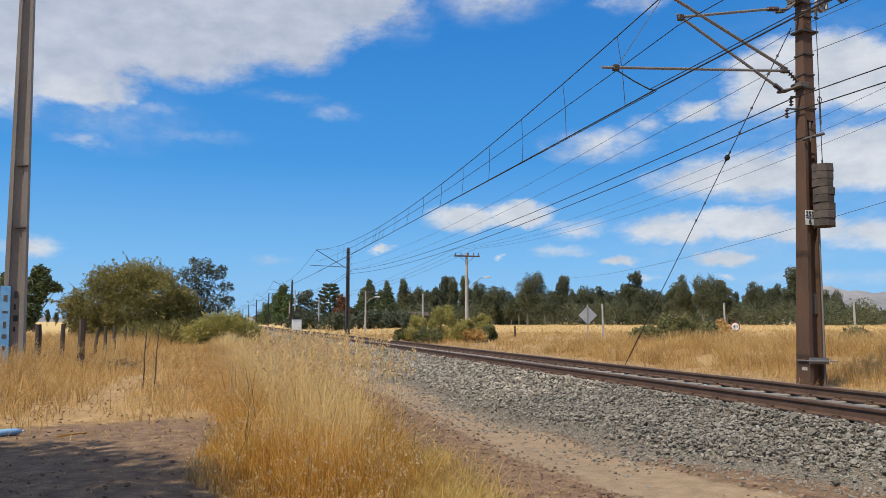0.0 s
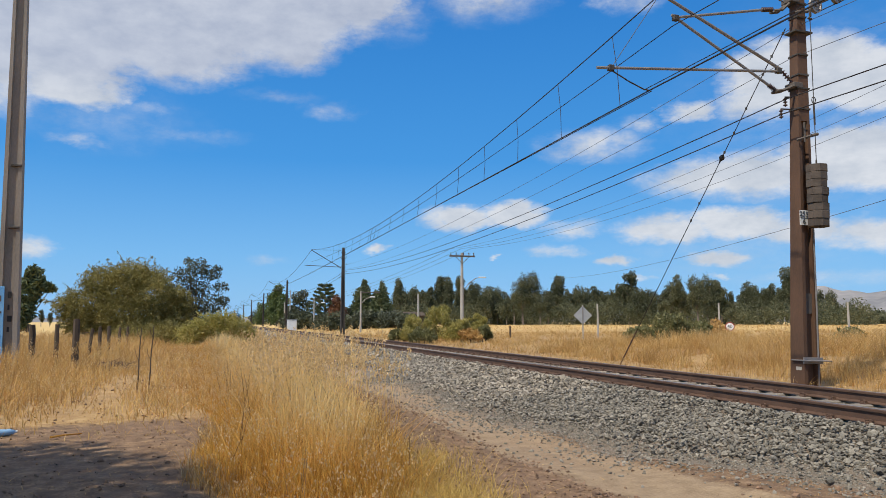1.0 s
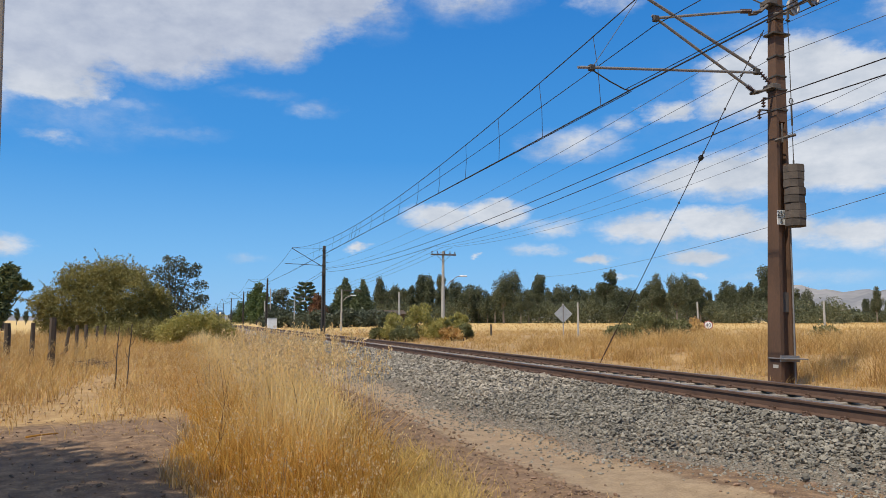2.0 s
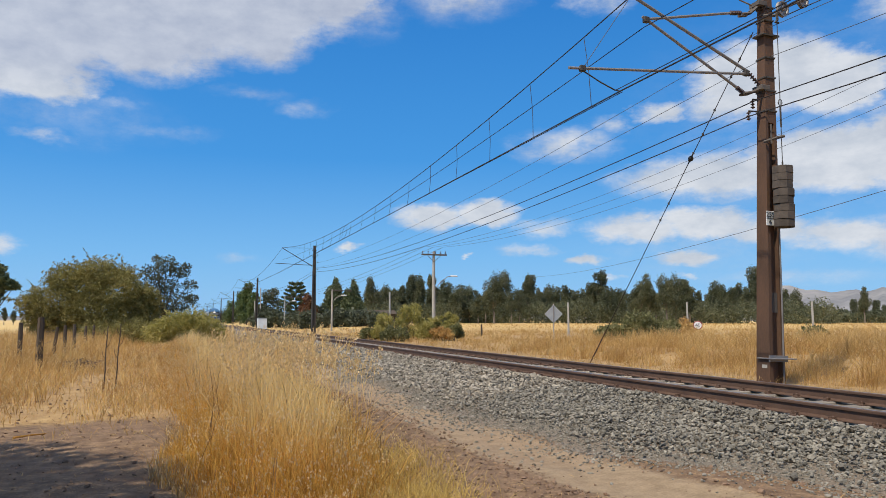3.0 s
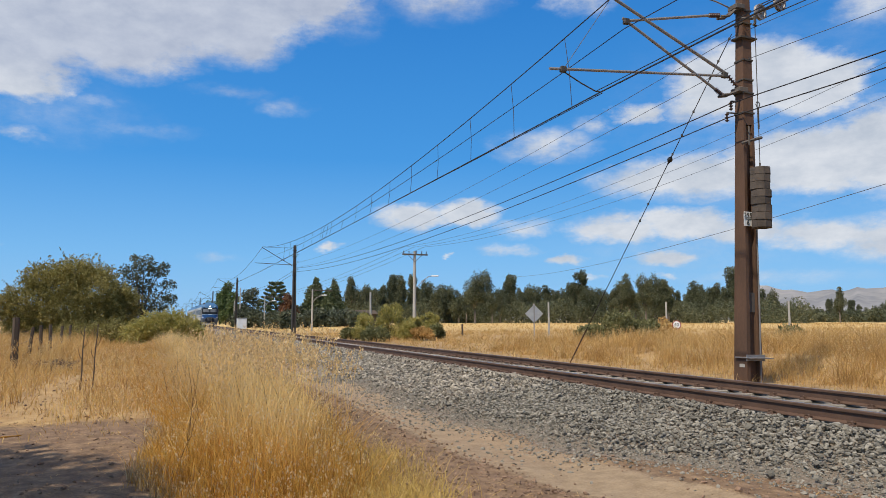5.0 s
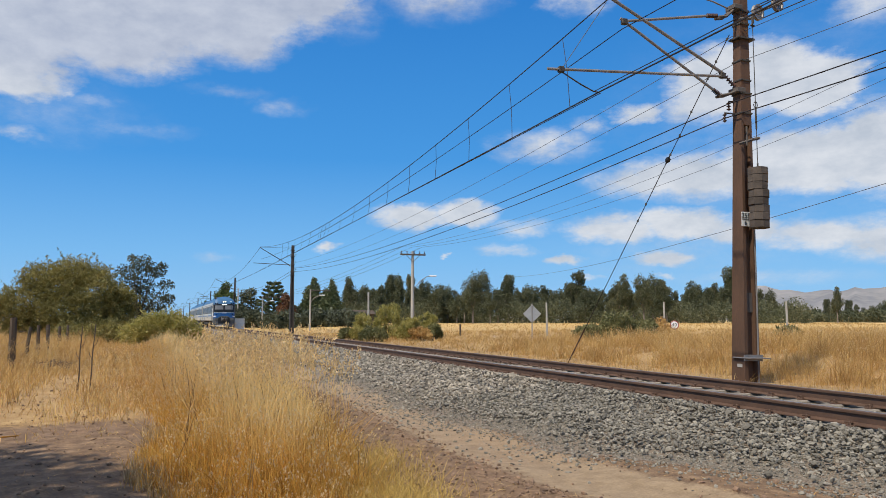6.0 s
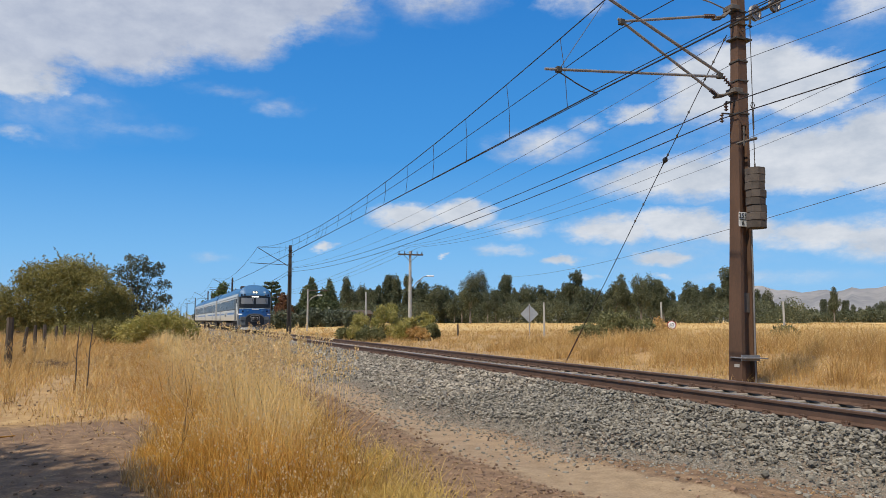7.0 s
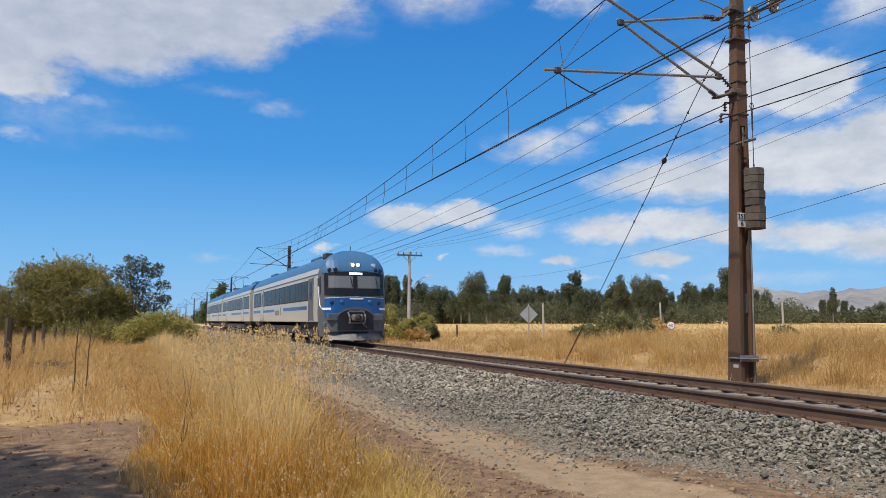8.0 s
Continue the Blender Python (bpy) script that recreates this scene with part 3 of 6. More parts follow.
# ---- masts of the overhead line ----
def insulator(bm, a, b, r=0.045, n=5):
    a, b = Vector(a), Vector(b)
    d = b - a
    prof = [(0.014, 0)]
    for i in range(n):
        z = (i + 0.5) / n * d.length
        w = d.length / n
        prof += [(0.018, z - w * 0.3), (r, z - w * 0.05), (r * 0.9, z + w * 0.12), (0.018, z + w * 0.3)]
    prof.append((0.014, d.length))
    return lathe(bm, prof, 8, Matrix.Translation(a) @ d.to_track_quat("Z", "Y").to_matrix().to_4x4())


def mast_shaft(bm, w0, w1, d0, d1, top, upto=5.6):
    """A tapered shaft with a sunk panel in the face towards -y."""
    def sec(z):
        t = z / top
        return (w0 + (w1 - w0) * t) / 2, (d0 + (d1 - d0) * t) / 2
    def ring(z, deep):
        a, b = sec(z)
        i, s = a * 0.55, b - 0.005
        y = -s + (0.09 if deep else 0.0)
        return [bm.verts.new(p) for p in ((-a, -s, z), (-i, -s, z), (-i + 0.012, y, z), (i - 0.012, y, z), (i, -s, z), (a, -s, z), (a, s, z), (-a, s, z))]
    zs = [(-0.3, 0), (0.0, 0), (0.002, 1), (upto, 1), (upto + 0.002, 0), (top, 0)]
    rings = [ring(z, deep) for z, deep in zs]
    for p, q in zip(rings, rings[1:]):
        for i in range(8):
            bm.faces.new((p[i], p[(i + 1) % 8], q[(i + 1) % 8], q[i]))
    bm.faces.new(rings[0][::-1]), bm.faces.new(rings[-1])
    return bm


def wheel_disc(r, m):
    """A grooved pulley with a dished web and hub."""
    return lathe(bmesh.new(), [(0.02, -0.05), (0.045, -0.05), (0.05, -0.015), (r * 0.72, -0.012), (r * 0.78, -0.035), (r, -0.035), (r * 0.86, 0), (r, 0.035), (r * 0.78, 0.035), (r * 0.72, 0.012), (0.05, 0.015), (0.045, 0.05), (0.02, 0.05)], 20, m)


def make_main_mast():
    lean = 1.55
    z0 = 0.12
    mast = thing("catenary_mast", pose(MAST_X, MAST_Y, z0, 0, lean, 0), "rusty brown steel catenary mast with tube cantilever and hanging weights", "catenary mast", "masts of the overhead line")
    part("shaft", mast_shaft(bmesh.new(), 0.41, 0.19, 0.41, 0.19, 9.5), M_MAST, mast)
    for z in (5.85, 6.3, 6.6, 7.05, 7.55, 7.9, 8.2, 8.75):
        a = 0.205 - 0.11 * z / 9.5 + 0.016
        wide = 0.1 if z == 7.55 else 0.0
        bm = boxed(-a - wide, a + wide, -a - wide * 0.5, a, z, z + 0.04, 0.004)
        for s in (-1, 1):
            tube(bm, [(s * (a - 0.03), -a - 0.03, z + 0.02), (s * (a - 0.03), a + 0.03, z + 0.02)], 0.012, 5)
        part("clamp_band", bm, M_IRON, mast, "dark iron clamp band")
    bm = boxed(-0.25, 0.36, -0.36, 0.12, 0.52, 0.545, 0.005)
    box(bm, -0.24, 0.24, -0.24, -0.21, 0.47, 0.6)
    part("base_plate", bm, M_GALV, mast, "pale steel step plate near the foot")
    part("grey_patch", boxed(-0.09, 0.09, -0.125, -0.08, 1.5, 1.92), M_MASTGREY, mast, "pale worn patch")
    part("paint_mark", boxed(-0.207, -0.19, -0.12, 0.03, 0.33, 0.40, 0.003), M_UTIL, mast, "patch of flaking white paint")
    part("earth_rod", tube(bmesh.new(), [(0.14, -0.225, -0.2), (0.135, -0.21, 1.5), (0.12, -0.185, 3.6)], 0.018, 6), M_GALV, mast, "thin steel earth pipe")
    # white number board
    plate = part("number_board", boxed(-0.24, -0.035, -0.215, -0.2, 3.34, 3.65, 0.004), M_WHITE, mast, "small white number board")
    part("divider", boxed(-0.23, -0.045, -0.221, -0.216, 3.485, 3.497), M_BLACK, plate)
    for text, z in (("255", 3.57), ("6", 3.41)):
        me = digit_mesh(text, 0.15, 0.003)
        me.materials.append(M_BLACK)
        link("figure", me, plate, pose(-0.137, -0.219, z, 90, 0, 0), "black painted figures")

    # cantilever in the plane across the track; x measured from the mast's axis
    def at(x, z, y=0.0):
        t = radians(lean)
        dx, dz = x - MAST_X, z - z0
        return (dx * math.cos(t) - dz * math.sin(t), y, dx * math.sin(t) + dz * math.cos(t))
    part("steady_arm_tube", tube(bmesh.new(), [at(11.53, 6.81), at(7.13, 6.46)], 0.03, 8), M_GALV, mast, "long grey registration tube")
    part("diagonal_tube", tube(bmesh.new(), [at(11.5, 6.87), at(8.2, 8.36)], 0.034, 8), M_GALV, mast, "grey diagonal bracket tube")
    part("lower_strut", tube(bmesh.new(), [at(11.2, 6.48), at(8.87, 7.75)], 0.03, 8), M_GALV, mast, "grey bracing tube")
    part("top_tube", tube(bmesh.new(), [at(11.12, 8.13), at(8.9, 7.69)], 0.03, 8), M_GALV, mast, "grey tie tube")
    part("upper_tie", tube(bmesh.new(), [at(11.7, 8.38), at(11.3, 8.48), at(10.3, 8.6), at(8.4, 8.85)], 0.016, 6), M_GALV, mast, "thin tie rod")
    for a, b in ((at(11.5, 6.87), at(11.82, 6.58)), (at(11.2, 6.48), at(11.4, 6.36)), (at(11.1, 8.13), at(11.4, 8.17))):
        part("insulator", insulator(bmesh.new(), a, b, 0.055, 6), M_CERAMIC, mast, "ribbed brown insulator", smooth=True)
    for zc, x0, zz in ((6.5, 11.34, 6.34), (8.4, 11.38, 8.12)):
        bm = bmesh.new()
        for y in (-0.07, 0.07):
            tube(bm, [at(x0, zz, y), at(x0 + 0.2, zz + 0.04, y), at(11.9, zc + 0.04, y)], 0.032, 4)
        box(bm, *sorted((at(11.75, zc)[0], at(11.98, zc)[0])), -0.15, 0.15, zc - z0 - 0.05, zc - z0 + 0.06, 0.01)
        part("bracket", bm, M_MASTGREY, mast, "bolted steel bracket")
    for x, z in ((7.44, 6.49), (8.96, 7.7), (11.47, 6.83)):
        x, _, z = at(x, z)
        part("tube_clamp", boxed(x - 0.06, x + 0.06, -0.05, 0.05, z - 0.07, z + 0.05, 0.01), M_IRON, mast)
    part("drop_arm", tube(bmesh.new(), [at(7.44, 6.44), at(7.85, 6.24), at(8.18, 6.11), at(8.32, 6.1)], 0.014, 6), M_IRON, mast, "thin contact wire steady arm")
    for x, z in ((11.5, 5.83), (11.62, 6.1)):
        part("insulator", insulator(bmesh.new(), at(x, z + 0.14), at(x, z - 0.06), 0.05, 3), M_CERAMIC, mast, "ribbed brown insulator", smooth=True)
        part("side_arm", tube(bmesh.new(), [at(11.8, z + 0.16), at(x, z + 0.15)], 0.018, 6), M_IRON, mast)

    # pulley, cable and stack of tension weights
    wy = -0.46
    part("pulley", wheel_disc(0.18, pose(*at(12.66, 8.45, wy), 90, 0, 12)), M_GALV, mast, "grey grooved tension pulley")
    part("small_pulley", wheel_disc(0.18, pose(*at(12.1, 8.17, wy), 90, 0, 12)), M_GALV, mast, "grey grooved tension pulley")
    bm = tube(bmesh.new(), [at(11.8, 8.08, -0.2), at(11.98, 8.05, wy + 0.1), at(12.1, 8.17, wy + 0.1)], 0.035, 6)
    for d in (0.09, -0.09):
        tube(bm, [at(12.1, 8.17, wy + d), at(12.66, 8.45, wy + d), at(13.3, 8.78, wy + d)], 0.022, 5)
    part("pulley_arm", bm, M_MASTGREY, mast, "steel pulley straps")
    part("pulley_shackle", tube(bmesh.new(), [at(11.95, 8.05, wy), at(11.95, 7.9, wy), at(11.9, 7.86, wy), at(11.98, 7.84, wy)], 0.03, 5), M_IRON, mast)
    for dx, dz in ((0.0, 0.17), (0.03, -0.16)):
        part("tension_rope", tube(bmesh.new(), [at(12.1 + dx, 8.17 + dz, wy), at(12.66 + dx, 8.45 + dz, wy), at(15.0, 9.3 + dz * 0.3, wy - 3.0)], 0.012, 5), M_WIRE, mast, "dark tension rope")
    part("weight_cable", tube(bmesh.new(), [at(11.94, 7.9, wy), at(11.935, 6.0, wy), at(11.93, 4.7, wy)], 0.009, 5), M_IRON, mast)
    bm = tube(bmesh.new(), [at(11.935, 6.0, wy), at(11.935, 5.55, wy)], 0.02, 5)
    ring = [at(11.935 + 0.05 * math.sin(q * math.tau / 8), 6.08 + 0.07 * math.cos(q * math.tau / 8), wy) for q in range(9)]
    tube(bm, ring, 0.012, 4)
    part("turnbuckle", bm, M_IRON, mast)
    bm = tube(bmesh.new(), [at(11.75, 5.28, -0.16), at(11.8, 5.3, wy), at(12.0, 5.36, wy)], 0.035, 5)
    tube(bm, [at(11.76, 5.62, wy + 0.1), at(11.76, 5.2, wy + 0.1)], 0.02, 5)
    part("guide_bracket", bm, M_MASTGREY, mast)
    stack = part("weight_hanger", tube(bmesh.new(), [at(11.93, 4.8, wy), at(11.92, 3.38, wy)], 0.02, 6), M_IRON, mast)
    rng = random.Random(3)
    for i in range(8):
        z = 3.4 + i * 0.163
        c = Vector(at(11.925, z + 0.08, wy))
        bm = lathe(bmesh.new(), [(0.2, -0.081), (0.215, -0.074), (0.215, 0.072), (0.2, 0.079)], 8, Matrix.Translation(c) @ pose(rng.uniform(-0.012, 0.012), rng.uniform(-0.012, 0.012), 0, rng.uniform(-1.2, 1.2), rng.uniform(-1.2, 1.2), 22.5 + rng.uniform(-4, 4)))
        part("weight", bm, M_WEIGHT, stack, "dark concrete tension weight")
    return mast


make_main_mast()


def make_far_masts():
    mast = thing("catenary_mast", pose(MAST_X + 0.1, MAST_Y + SPAN, 0.12), "dark weathered catenary mast with light tube cantilever over the track", "catenary mast", "masts of the overhead line")
    part("shaft", mast_shaft(bmesh.new(), 0.42, 0.24, 0.42, 0.24, 8.5), M_IRON, mast)
    for z in (5.6, 5.9, 6.6, 7.4, 8.0):
        part("clamp_band", boxed(-0.2, 0.2, -0.2, 0.2, z, z + 0.05), M_IRON, mast)
    part("cantilever_tube", tube(bmesh.new(), [(-0.25, 0, 6.55), (-3.1, 0, 8.2)], 0.035, 6), M_IRON, mast, "dark diagonal bracket tube")
    part("registration_tube", tube(bmesh.new(), [(-0.25, 0, 6.6), (-3.7, 0, 6.72)], 0.03, 6), M_IRON, mast, "thin registration tube")
    part("tie_rod", tube(bmesh.new(), [(-0.2, 0, 8.25), (-3.1, 0, 8.22)], 0.012, 5), M_IRON, mast)
    for a, b in (((-0.2, 0, 6.5), (-0.6, 0, 6.75)), ((0.22, -0.1, 6.9), (0.34, -0.1, 6.9)), ((0.22, -0.1, 7.6), (0.34, -0.1, 7.6)), ((0.22, -0.1, 6.2), (0.34, -0.1, 6.2))):
        part("insulator", insulator(bmesh.new(), a, b, 0.07, 3), M_CERAMIC, mast, smooth=True)
    for i, y in enumerate((132.4, 195.5, 258, 325, 404, 470, 540)):
        copy_thing(mast, pose(MAST_X + 0.08, y, 0.12, 0, random.uniform(-0.6, 0.8), 0))


make_far_masts()


# ---- wires ----
def wire(name, a, b, sag, r, material, label, cat="wire", n=24, group="wires of the overhead line"):
    a, b = Vector(a), Vector(b)
    pts = [a.lerp(b, i / n) - Vector((0, 0, 4 * sag * (i / n) * (1 - i / n))) for i in range(n + 1)]
    ob = part(name, tube(bmesh.new(), pts, r, 5), material)
    tagged(ob, label, cat, group)
    return lambda t: a.lerp(b, t) - Vector((0, 0, 4 * sag * t * (1 - t)))


def make_wires():
    ys = [MAST_Y - SPAN, MAST_Y, MAST_Y + SPAN, 132.4, 195.5, 258, 325, 404]
    messenger_x = [8.7, 8.54, 8.88, 8.82, 8.82, 8.82, 8.82, 8.82]
    for i in range(len(ys) - 1):
        r = 0.0135 + 0.004 * max(i - 1, 0)
        za, zb = (8.2, 8.09) if i == 0 else (8.09, 8.38) if i == 1 else (8.38, 8.25)
        xa, xb = (8.75, 8.30) if i == 0 else (8.30, 8.85) if i == 1 else (8.85, 8.32) if i % 2 == 0 else (8.32, 8.85)
        top = wire("messenger_wire", (messenger_x[i], ys[i], za), (messenger_x[i + 1], ys[i + 1], zb), 1.37, r, M_WIRE, "dark stranded messenger wire sagging between masts")
        low = wire("contact_wire", (xa, ys[i], 6.1), (xb, ys[i + 1], 6.1), 0.03, r + 0.002, M_WIRE, "taut dark copper contact wire over the track")
        if i < 2:
            wire("contact_wire", (xa + 0.05, ys[i], 6.09), (xb - 0.12, ys[i + 1], 6.1), 0.03, 0.009, M_WIRE, "second thin copper contact wire beside the first")
        if i < 2:
            # droppers drawn askew near the mast, upright towards mid-span
            span = ys[i + 1] - ys[i]
            for k in range(20):
                at_y = ys[i] + 1.17 + 2.97 * k if i else ys[i + 1] - 1.72 - 2.97 * k
                t = (at_y - ys[i]) / span
                if not 0.0 < t < 0.8:
                    continue
                skew = 0.72 * max(1 - abs(at_y - MAST_Y) / 34, 0) / span
                a, b = top(t + skew), low(t)
                ob = part("dropper", tube(bmesh.new(), [a, a.lerp(b, 0.5) + Vector((0.03, 0, 0)), b], 0.0065 + 0.001 * i, 4), M_WIRE)
                tagged(ob, "thin dark dropper hanging between two wires", "dropper", "droppers of the overhead line")
            if i == 1:
                # oval jumper loop joining both wires
                a, b = top(0.492), low(0.492)
                ring = [a.lerp(b, 0.5 - 0.5 * math.cos(q * math.tau / 16)) + Vector((0, 0.62 * math.sin(q * math.tau / 16), 0)) for q in range(17)]
                tagged(part("jumper_loop", tube(bmesh.new(), ring, 0.009, 4), M_WIRE), "dark oval jumper loop between messenger and contact wire", "wire", "wires of the overhead line")
    # second pair that ends at the weights
    wire("messenger_wire", (8.9, MAST_Y, 7.52), (8.9, MAST_Y + SPAN, 7.2), 0.70, 0.010, M_WIRE, "thin dark second messenger wire between masts")
    wire("messenger_wire", (8.9, MAST_Y, 7.52), (8.95, MAST_Y - SPAN, 7.55), 0.75, 0.010, M_WIRE, "thin dark second messenger wire between masts")
    ob = part("stay_wire", tube(bmesh.new(), [(7.46, MAST_Y, 6.5), (8.54, MAST_Y, 8.06)], 0.007, 4), M_WIRE)
    tagged(ob, "short dark stay between bracket tubes", "wire", "wires of the overhead line")
    # feeders on the mast's track side
    for x, z, xe, ze in ((11.62, 6.2, 12.3, 6.45), (11.5, 5.86, 12.2, 6.1)):
        wire("feeder_wire", (x, MAST_Y, z), (xe - 0.1, MAST_Y + SPAN, ze), 0.72, 0.013, M_WIRE, "thick dark feeder wire slung between masts")
        wire("feeder_wire", (x, MAST_Y, z), (x + 0.4, MAST_Y - SPAN, z + 0.35), 0.5, 0.013, M_WIRE, "thick dark feeder wire slung between masts")
        wire("feeder_wire", (xe - 0.1, MAST_Y + SPAN, ze), (12.1, 132.4, ze + 0.2), 0.9, 0.016, M_WIRE, "thick dark feeder wire slung between distant masts")
    # thin pair behind the mast
    for z, ze, s in ((7.9, 6.95, 0.78), (7.24, 6.5, 0.82)):
        wire("thin_feeder_wire", (12.05, MAST_Y + 0.2, z), (12.1, MAST_Y + SPAN, ze), s, 0.007, M_WIREGREY, "thin grey wire running behind the mast")
        wire("thin_feeder_wire", (12.05, MAST_Y + 0.2, z), (12.3, MAST_Y - SPAN, z), s, 0.007, M_WIREGREY, "thin grey wire running behind the mast")
    # wires of the roadside poles
    for i, dx in enumerate((0.0, 0.75, 1.5)):
        wire("power_line", (17.85 + dx, 57.0 - 0.3 * i, 7.2), (21.4 + dx * 0.2, 16.9, 9.65 - 0.48 * i), 0.92, 0.008, M_WIREGREY, "thin grey power line between roadside poles", group="power lines")
        wire("power_line", (17.85 + dx, 57.0 - 0.3 * i, 7.2), (17 + dx * 2, 150, 6.0), 1.0, 0.012, M_WIREGREY, "thin grey power line between roadside poles", group="power lines")
    wire("telephone_cable", (21.9, 16.3, 6.0), (46.3, 100, 7.7), 0.9, 0.012, M_WIREGREY, "thin grey telephone cable crossing the field", group="power lines")
    # mast stay running down to its ground anchor
    g = thing("guy_wire", pose(12.06, 21.05, 0.14), "dark guy wire with insulator running down to a ground anchor", "guy wire")
    a, b = Vector((0, 0, 0)), Vector((11.98 - 12.06, MAST_Y + 0.15 - 21.05, 7.95))
    part("anchor_rod", tube(bmesh.new(), [a - Vector((0, 0, 0.3)), a, a.lerp(b, 0.13)], 0.02, 6), M_RUST, g, "thick rusty anchor rod")
    part("strand", tube(bmesh.new(), [a.lerp(b, 0.12), a.lerp(b, 0.98)], 0.011, 5), M_WIRE, g)
    for t in (0.675,):
        part("insulator", insulator(bmesh.new(), a.lerp(b, t - 0.014), a.lerp(b, t + 0.014), 0.07, 1), M_BLACK, g, "dark egg insulator", smooth=True)
    for t in (0.5, 0.55, 0.69, 0.74, 0.8, 0.88, 0.92, 0.97, 0.05, 0.09):
        p = a.lerp(b, t)
        part("wire_clamp", boxed(p.x - 0.018, p.x + 0.018, p.y - 0.025, p.y + 0.025, p.z - 0.03, p.z + 0.03, 0.006), M_IRON, g)


make_wires()


# ---- plants ----
def blades(x, y, z, h, w, lean, seed, heads=0.0, bend=0.5):
    """Arrays of narrow grass blades, 3 segments each, some with drooping seed heads."""
    r = np.random.RandomState(seed)
    n = len(x)
    a = r.uniform(0, math.tau, n)
    lx, ly = np.cos(a) * lean * h, np.sin(a) * lean * h
    face = r.uniform(0, math.tau, n)
    sx, sy = np.cos(face) * w / 2, np.sin(face) * w / 2
    levels = [(0.0, 1.0), (0.38, 0.9), (0.74, 0.6), (1.0, 0.08)]
    vs = []
    for t, k in levels:
        off = t ** (1.0 + bend * 2)
        px, py, pz = x + lx * off, y + ly * off, z + h * t * (1 - 0.12 * lean * t)
        vs.append(np.stack([px - sx * k, py - sy * k, pz], -1))
        vs.append(np.stack([px + sx * k, py + sy * k, pz], -1))
    v = np.stack(vs, 1)
    b = np.arange(n)[:, None] * 8
    q = np.concatenate([b + np.array([[0, 1, 3, 2]]), b + np.array([[2, 3, 5, 4]]), b + np.array([[4, 5, 7, 6]])])
    hv = hq = None
    if heads > 0:
        pick = np.where(r.uniform(0, 1, n) < heads)[0]
        k = 5
        m = len(pick)
        t = r.uniform(0.8, 1.02, (m, k))
        off = t ** (1.0 + bend * 2)
        cx = x[pick, None] + lx[pick, None] * off + r.normal(0, 0.018, (m, k))
        cy = y[pick, None] + ly[pick, None] * off + r.normal(0, 0.018, (m, k))
        cz = z[pick, None] + h[pick, None] * t + r.uniform(-0.02, 0.01, (m, k))
        c = np.stack([cx, cy, cz], -1).reshape(-1, 3)
        hv, hq = spikelets(c, 0.028, 0.0075, r)
    return v.reshape(-1, 3), q, hv, hq


def spikelets(c, length, width, r):
    n = len(c)
    f = r.uniform(0, math.tau, n)
    tilt = r.normal(0, 0.5, n)
    d = np.stack([np.cos(f) * np.sin(tilt), np.sin(f) * np.sin(tilt), -np.cos(tilt)], -1)
    s = np.stack([-np.sin(f), np.cos(f), 0 * f], -1)
    o = np.cross(d, s)
    L = (length * r.uniform(0.7, 1.2, n))[:, None]
    w = (width * r.uniform(0.7, 1.2, n))[:, None]
    v = np.stack([c, c + d * L * 0.45 + s * w, c + d * L, c + d * L * 0.45 - s * w, c + d * L * 0.45 + o * w, c + d * L * 0.45 - o * w], 1)
    b = np.arange(n)[:, None] * 6
    return v.reshape(-1, 3), np.concatenate([b + np.array([[0, 1, 2, 3]]), b + np.array([[0, 4, 2, 5]])])


def grass(name, x, y, h, w, lean, seed, material, label, heads=0.0, bend=0.5, sink=0.02):
    v, q, hv, hq = blades(x, y, height(x, y) - sink, h, w, lean, seed, heads, bend)
    tagged(link(name, mesh_np(name, v, q, material=material)), label, "grass", kind="stuff")
    if hv is not None:
        tagged(link("grass_seed_heads", mesh_np("grass_seed_heads", hv, hq, material=M_OAT)), "pale drooping seed heads of dry wild oats", "seed heads", kind="stuff")


